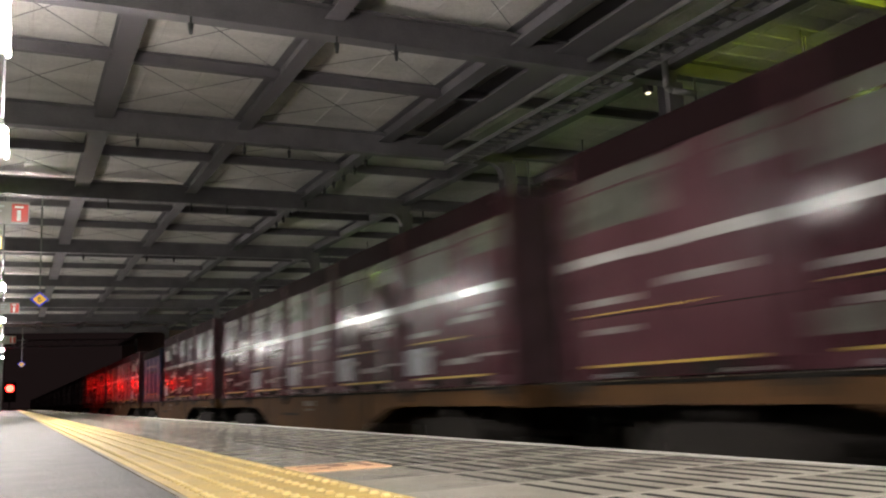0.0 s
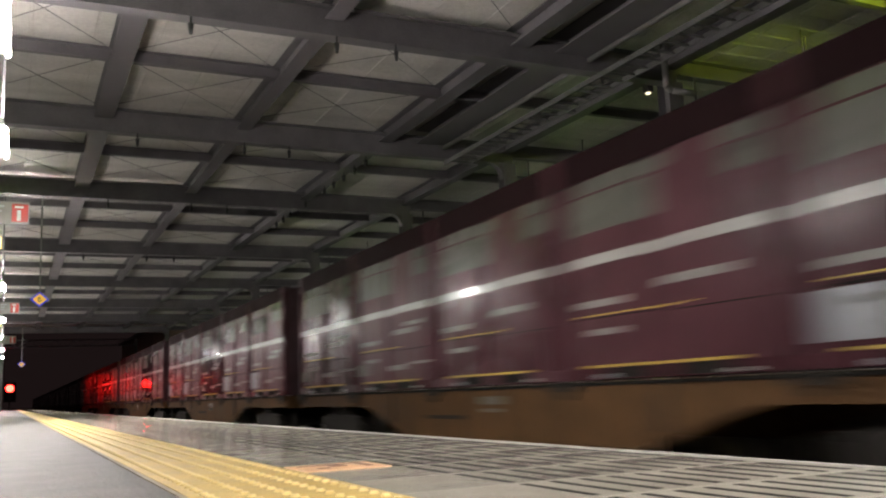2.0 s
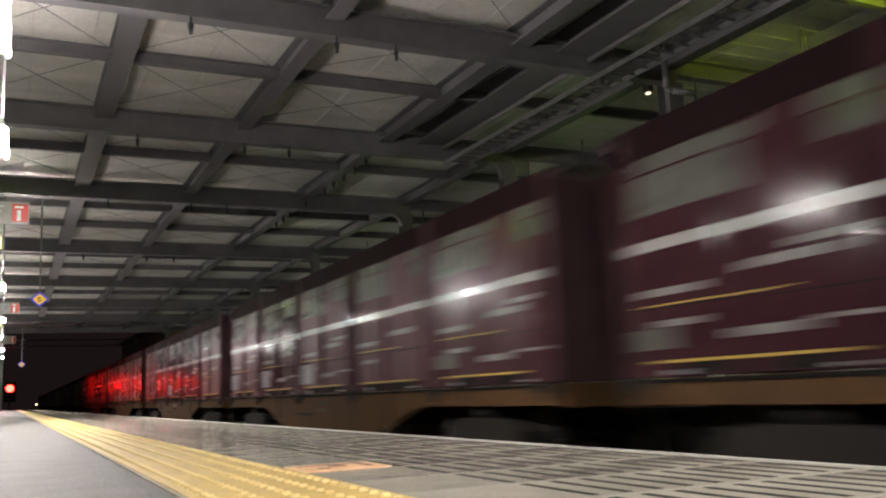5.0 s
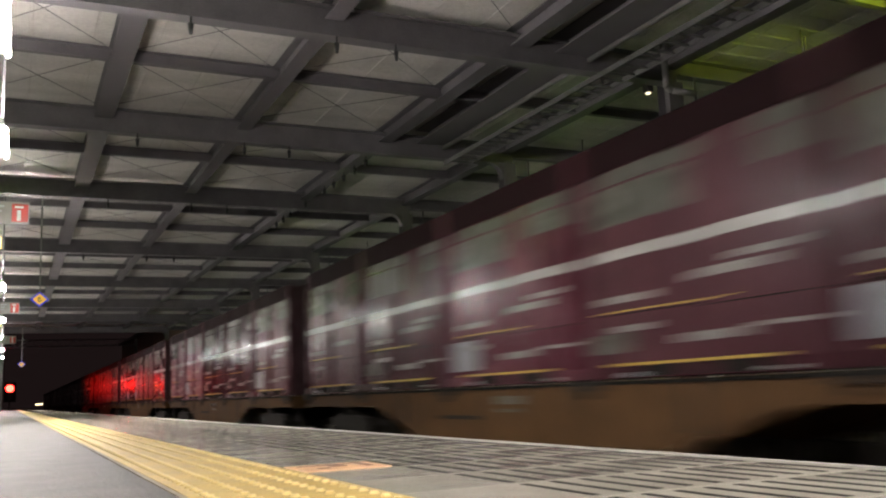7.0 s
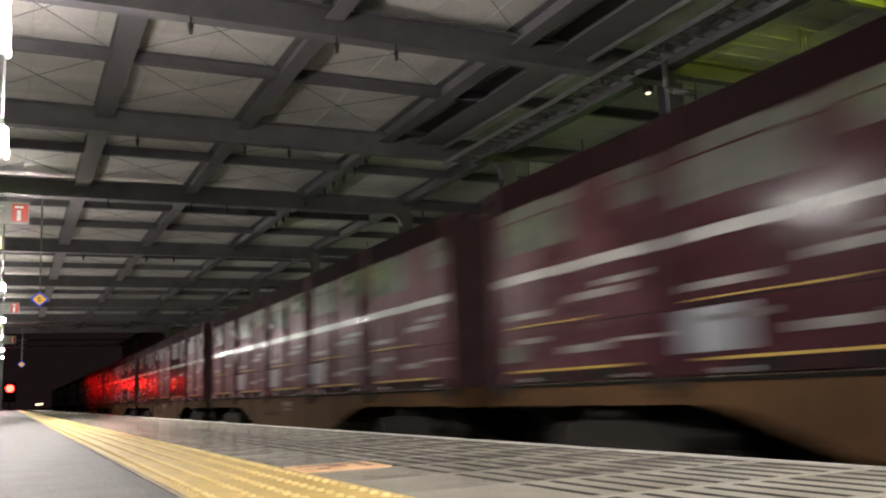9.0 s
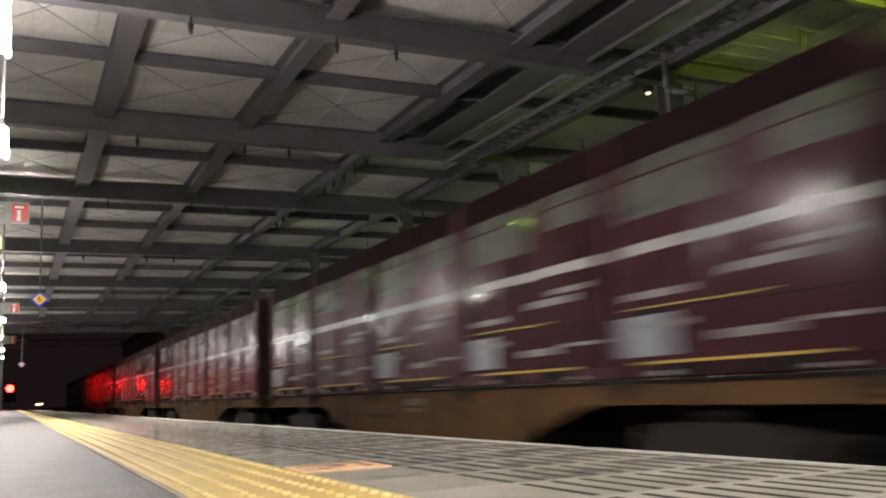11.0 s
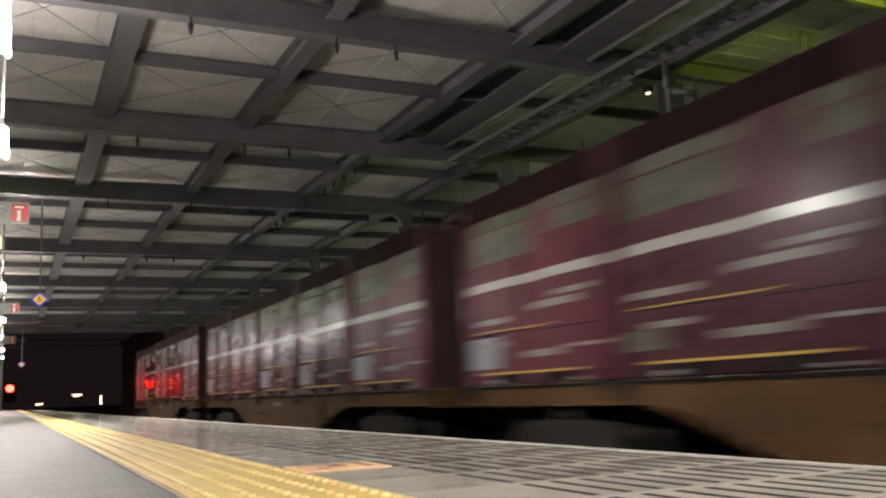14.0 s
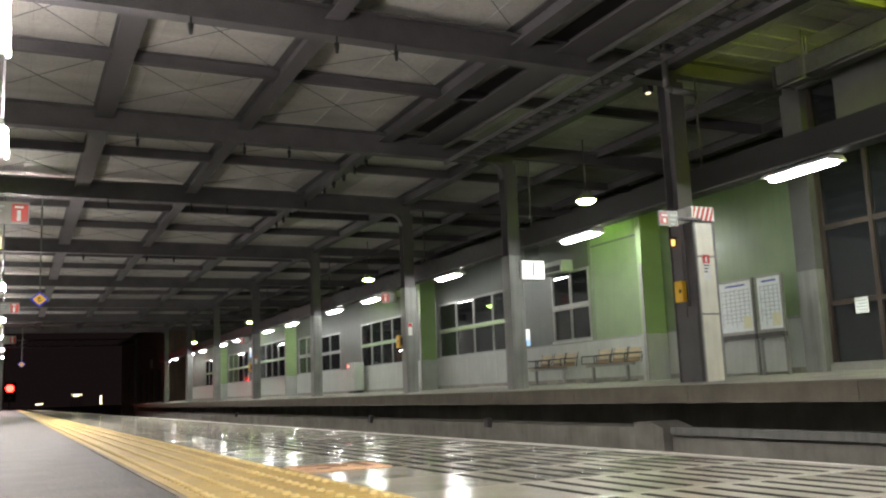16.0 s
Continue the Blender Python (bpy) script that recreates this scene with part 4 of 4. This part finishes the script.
        boxpart("post", (-0.02, 0.02, 0.02, 0.06, opp_floor(x) - z, -0.2), STEEL_GREY, v)
    # stickers and yellow boxes on further columns
    for y in (23.1, 40.8):
        v = thing("sticker", "small red and white notice on a grey column", "sticker", (9.86, y - 0.173, 1.9))
        boxpart("paper", (-0.06, 0.06, -0.003, 0.0, -0.18, 0.16), WHITE, v)
        boxpart("red_field", (-0.055, 0.055, -0.006, -0.0032, 0.06, 0.15), RED, v)
        t2 = copy_thing(t, pose(9.72, y + 0.22, 1.58))
        boxpart("bracket", (-0.05, 0.02, -0.13, -0.101, -0.1, 0.1), STEEL, t2)
        s = fire_sign((9.40, y + 0.18, 2.80), 0.46, 0.30, True)
        boxpart("bracket", (0.1, 0.40, 0.013, 0.05, -0.02, 0.02), STEEL, s)


def overhead_fittings():
    d = thing("lamp_duct", "dark steel lighting duct hung above the far platform", "duct", (0, 0, 0))
    boxpart("duct", (LAMP_X - 0.28, LAMP_X + 0.10, -8, 74, LAMP_Z + 0.12, LAMP_Z + 0.52), BLACK, d)
    bm = bmesh.new()
    cyl(bm, (LAMP_X - 0.30, -8, LAMP_Z + 0.10), (LAMP_X - 0.30, 74, LAMP_Z + 0.10), 0.016, 6)
    part("conduit", bm, GALV, d)
    for y in COLS:
        bm = bmesh.new()
        cyl(bm, (LAMP_X - 0.1, y, LAMP_Z + 0.5), (LAMP_X - 0.1, y, 5.31), 0.02, 6)
        part("hanger", bm, STEEL, d)
    vd = thing("ventilation_duct", "boxy grey ventilation duct hung under the far platform ceiling", "duct", (0, 0, 0))
    boxpart("duct", (11.45, 11.85, -8, 10.7, 5.02, 5.34), GALV_DULL, vd, bevel=0.02)
    boxpart("end_flange", (11.42, 11.88, 10.70, 10.74, 4.99, 5.37), GALV_DULL, vd)
    for y in (-6.0, -2.0, 2.0, 5.0, 7.6, 10.2):
        boxpart("flange", (11.43, 11.87, y - 0.02, y + 0.02, 5.0, 5.36), GALV_DULL, vd)
        boxpart("strap", (11.63, 11.67, y - 0.015, y + 0.015, 5.34, 5.73), STEEL, vd)
    for y0, y1 in ((8.0, 9.6), (10.0, 10.6)):
        bm = bmesh.new()
        cyl(bm, (11.35, y0, 4.92), (11.35, y1, 4.92), 0.02, 8)
        cyl(bm, (11.35, y0, 4.92), (11.35, y0, 5.73), 0.012, 6)
        part("side_conduit", bm, GALV, vd)
    tr = thing("cable_tray", "grey ladder cable tray hung under the roof girders", "cable tray", (0, 0, 0))
    for x in (8.26, 8.77):
        boxpart("side_rail", (x - 0.015, x + 0.015, -8, 17.05, 4.98, 5.06), GALV_DULL, tr)
    y = 3.0
    while y < 17:
        boxpart("rung", (8.276, 8.754, y, y + 0.04, 4.99, 5.02), GALV_DULL, tr)
        y += 0.32
    boxpart("cable", (8.29, 8.36, -8, 17.05, 5.021, 5.055), BLACK, tr)
    for y in COLS[:4]:
        boxpart("hanger", (8.50, 8.53, y - 0.02, y + 0.02, 5.0, 5.145), STEEL, tr)
    for x, z, r in ((8.27, 5.365, 0.045),):
        p = thing("service_pipe", "long grey service pipe under the roof girders", "pipe", (0, 0, 0), "service pipes")
        bm = bmesh.new()
        cyl(bm, (x, -8, z), (x, 17.05, z), r, 10)
        part("pipe", bm, GALV, p)
        for y in (-6.0, -3.0, 2.5, 8.5, 14.4):
            boxpart("clip", (x - 0.02, x + 0.02, y - 0.03, y + 0.03, z, 5.42), STEEL, p)
    dp = thing("drain_pipe", "pale drain pipe with an elbow beside a column", "pipe", (0, 0, 0))
    bm = bmesh.new()
    cyl(bm, (9.60, 11.28, 4.98), (9.60, 11.28, 5.73), 0.055, 10)
    cyl(bm, (9.60, 11.28, 4.98), (9.66, 11.20, 4.90), 0.055, 10)
    cyl(bm, (9.66, 11.20, 4.90), (10.05, 11.10, 4.86), 0.055, 10)
    part("pipe", bm, GALV, dp)
    # dark hooks under the girders
    for y in COLS[3:7]:
        for x in (3.95, 4.85, 1.95):
            h = thing("roof_hook", "small dark iron hook under a girder", "hook", (x, y - 0.1, 5.14), "roof hooks")
            bm = bmesh.new()
            cyl(bm, (0, 0, 0.0), (0, 0, -0.10), 0.015, 6)
            cyl(bm, (0, 0, -0.10), (0, 0, -0.24), 0.04, 8, 0.022)
            part("hook", bm, BLACK, h)
    for k in range(10):
        y = 18.4 + 0.75 * k + (0.9 if k > 4 else 0)
        h = thing("roof_hook", "small dark clip hanging under the roof", "hook", (6.97, y, 5.42), "roof clips")
        bm = bmesh.new()
        cyl(bm, (0, 0, 0.01), (0, 0, -0.08), 0.012, 6)
        cyl(bm, (0, 0, -0.08), (0, 0, -0.22), 0.05, 8, 0.03)
        part("clip", bm, BLACK, h)
    sp = thing("spot_lamp", "small bright spotlight clamped below the eave", "lamp", (9.80, 12.0, 5.14))
    boxpart("lens", (-0.03, 0.03, -0.035, 0.035, -0.02, 0.0), glow("spot_lens", (1.0, 0.85, 0.55), 2.0), sp)
    boxpart("bracket", (-0.012, 0.012, -0.012, 0.012, 0.151, 0.285), STEEL, sp)
    boxpart("case", (-0.06, 0.06, -0.07, 0.07, 0.001, 0.15), STEEL, sp)


def near_fittings():
    """Signs, posts and the signal at the near platform."""
    # columns of the near platform
    c0 = None
    for y in (-6.0, 3.0, 14.2, 27.9, 41.0, 55.0, 68.0):
        if c0 is None:
            c0 = thing("steel_column", "grey painted steel column on the near platform", "column", (-0.80, y, 0), "near columns", "structure")
            boxpart("shaft", (-0.12, 0.12, -0.12, 0.12, 0.0, 5.72), STEEL_GREY, c0, bevel=0.01)
        else:
            copy_thing(c0, pose(-0.80, y, 0))
    for y, z in ((14.0, 2.92), (27.7, 2.92), (40.8, 2.92)):
        s = fire_sign((-0.12 - (y - 14) * 0.0035, y, z), 0.5, 0.32)
        boxpart("arm", (-0.72, -0.2, 0.013, 0.04, 0.10, 0.13), STEEL, s)
        b = thing("beacon", "small amber lamp on a column bracket", "lamp", (-0.27 - (y - 14) * 0.012, y + 0.1, z - 0.42), "amber lamps")
        boxpart("lens", (-0.05, 0.05, -0.04, 0.04, -0.08, 0.08), glow("amber_lens_near", (1.0, 0.5, 0.12), 1.5), b, bevel=0.01)
        boxpart("arm", (-0.6, -0.051, -0.01, 0.01, -0.02, 0.02), STEEL, b)
    # hanging diamond number boards
    for y, x in ((23.1, 0.49), (58.1, 0.38)):
        d = thing("diamond_sign", "lit blue diamond board with yellow field and the number 6", "sign", (x, y, 2.67), "diamond signs")
        bm = bmesh.new()
        r = 0.205
        prism(bm, [(-r, 0), (0, -r * 0.88), (r, 0), (0, r * 0.88)], "y", -0.01, 0.01)
        part("board", bm, SIGN_BLUE, d)
        bm = bmesh.new()
        r = 0.155
        prism(bm, [(-r, 0), (0, -r * 0.88), (r, 0), (0, r * 0.88)], "y", -0.014, -0.0105)
        part("yellow_field", bm, SIGN_YELLOW, d, "lit yellow field")
        lettering("digit", "6", 0.2, INK, d, pose(0, -0.0165, 0, 90, 0, 0), 0.002)
        boxpart("rod", (-0.018, 0.018, -0.01, 0.01, 0.18, 2.475), STEEL_GREY, d)
    # departure signal past the platform's end
    y = 104.5
    s = thing("railway_signal", "railway colour-light signal glowing red on a dark post", "signal", (-0.33, y, -1.22))
    zc = 0.168 + 0.0194 * y + 1.22
    bm = bmesh.new()
    cyl(bm, (0, 0.2, 0), (0, 0.2, zc + 0.6), 0.07, 10)
    part("post", bm, STEEL, s)
    boxpart("head", (-0.6, 0.6, 0.05, 0.30, zc - 1.4, zc + 0.65), BLACK, s, bevel=0.03)
    bm = bmesh.new()
    cyl(bm, (0, -0.02, zc), (0, 0.05, zc), 0.36, 24)
    part("red_lens", bm, SIGNAL_M, s)
    bm = bmesh.new()
    cyl(bm, (0, -0.75, zc), (0, 0.05, zc), 0.39, 24, cap=False)
    cyl(bm, (0, 0.05, zc), (0, -0.75, zc), 0.405, 24, cap=False)
    part("visor", bm, BLACK, s)
    bm = bmesh.new()
    cyl(bm, (0, 0.03, zc - 1.0), (0, 0.049, zc - 1.0), 0.22, 16)
    part("dark_lens", bm, STEEL, s)
    # sticker on the edge slabs
    k = thing("floor_sticker", "orange warning sticker on the concrete platform floor", "sticker", (0.697, 2.085, 0.0))
    boxpart("sheet", (-0.103, 0.103, -0.092, 0.092, 0.0005, 0.003), ORANGE, k)
    for a in ((-0.085, 0.0, 0.035, 0.055), (-0.02, 0.02, -0.02, 0.06), (0.055, 0.075, -0.05, 0.07), (0.03, 0.055, 0.045, 0.065), (-0.06, -0.03, -0.05, -0.03)):
        boxpart("print_mark", (a[0], a[1], a[2], a[3], 0.0032, 0.0042), STICKER_DARK, k)


def west_wall():
    """Unseen plain walls, added to close the near platform and give reflections and bounce."""
    w = thing("wall_west", "unseen plain pale wall added behind the near platform for reflections", "wall", kind="structure")
    boxpart("wall_panel", (-5.2, -5.0, -12, 72, 0.0, 5.715), WALL_LOW, w)
    boxpart("skirting", (-4.998, -4.97, -12, 72, 0.0, 0.12), CONCRETE, w)
    tagged(boxpart("wall_south", (-5.0, 1.0, -12.2, -12.0, 0.0, 5.715), WALL_LOW), "unseen plain pale wall added across the platform behind the camera", "wall", kind="structure")


def distance():
    """What is seen past the platforms' ends."""
    b = thing("far_building", "dim brown building with dark openings beyond the station", "building", (0, 0, -1.22))
    boxpart("wall", (13.2, 24.0, 88, 130, 0, 9.2), material("brown_render", (0.36, 0.26, 0.19), 0.8, vary=0.3, scale=0.6, streak=0.3), b)
    boxpart("roof", (12.8, 24.4, 87.6, 130.4, 9.2, 9.5), STEEL, b)
    for y in (90, 94, 98, 103, 108, 114, 120):
        boxpart("opening", (13.14, 13.198, y, y + 1.6, 1.6, 4.6), BLACK, b)
    boxpart("plate", (13.12, 13.19, 99.6, 101.2, 5.0, 5.9), CREAM, b, "pale square plate")
    g = thing("line_gantry", "dark steel gantry across the tracks beyond the platforms", "gantry", (0, 92, -1.22))
    for x in (-4.0, 10.6):
        boxpart("leg", (x - 0.13, x + 0.13, -0.13, 0.13, 0, 7.6), STEEL, g)
    for z in (6.9, 7.5):
        boxpart("chord", (-4.0, 10.6, -0.08, 0.08, z, z + 0.1), STEEL, g)
    for k in range(14):
        bm = bmesh.new()
        xa = -3.9 + k * 1.03
        cyl(bm, (xa, 0, 6.95 + 0.6 * (k % 2)), (xa + 1.03, 0, 7.55 - 0.6 * (k % 2)), 0.03, 6)
        part("brace", bm, STEEL, g)
    for y, ratio, z, w, h in ((150, 18.6, 1.78, 0.08, 0.14), (150, 17.6, 1.72, 0.42, 0.24), (150, 16.7, 1.76, 0.42, 0.24), (150, 15.9, 1.86, 0.08, 0.14), (300, 41.5, 1.02, 2.0, 0.2), (140, 12.25, 0.85, 0.16, 1.2)):
        x = y / ratio
        l = thing("distant_light", "pale glowing lamp on a low post far beyond the station", "lamp", (x, y, z), "distant lights")
        boxpart("glowing_panel", (-w / 2, w / 2, -0.05, 0.05, -h / 2, h / 2), DISTANT, l)
        boxpart("post", (-0.05, 0.05, 0.051, 0.15, -1.22 - z, h / 2), BLACK, l)


ground_sheet()
tracks()
far_platform()
roof()
columns()
lamps()
station_wall()
glass_front()
notice_boards()
platform_fittings()
overhead_fittings()
near_fittings()
west_wall()
distance()
MOVING = train()
near_platform()


def motions():
    for ob, x, y, z in MOVING:
        run(ob, x, y, z)


motions()
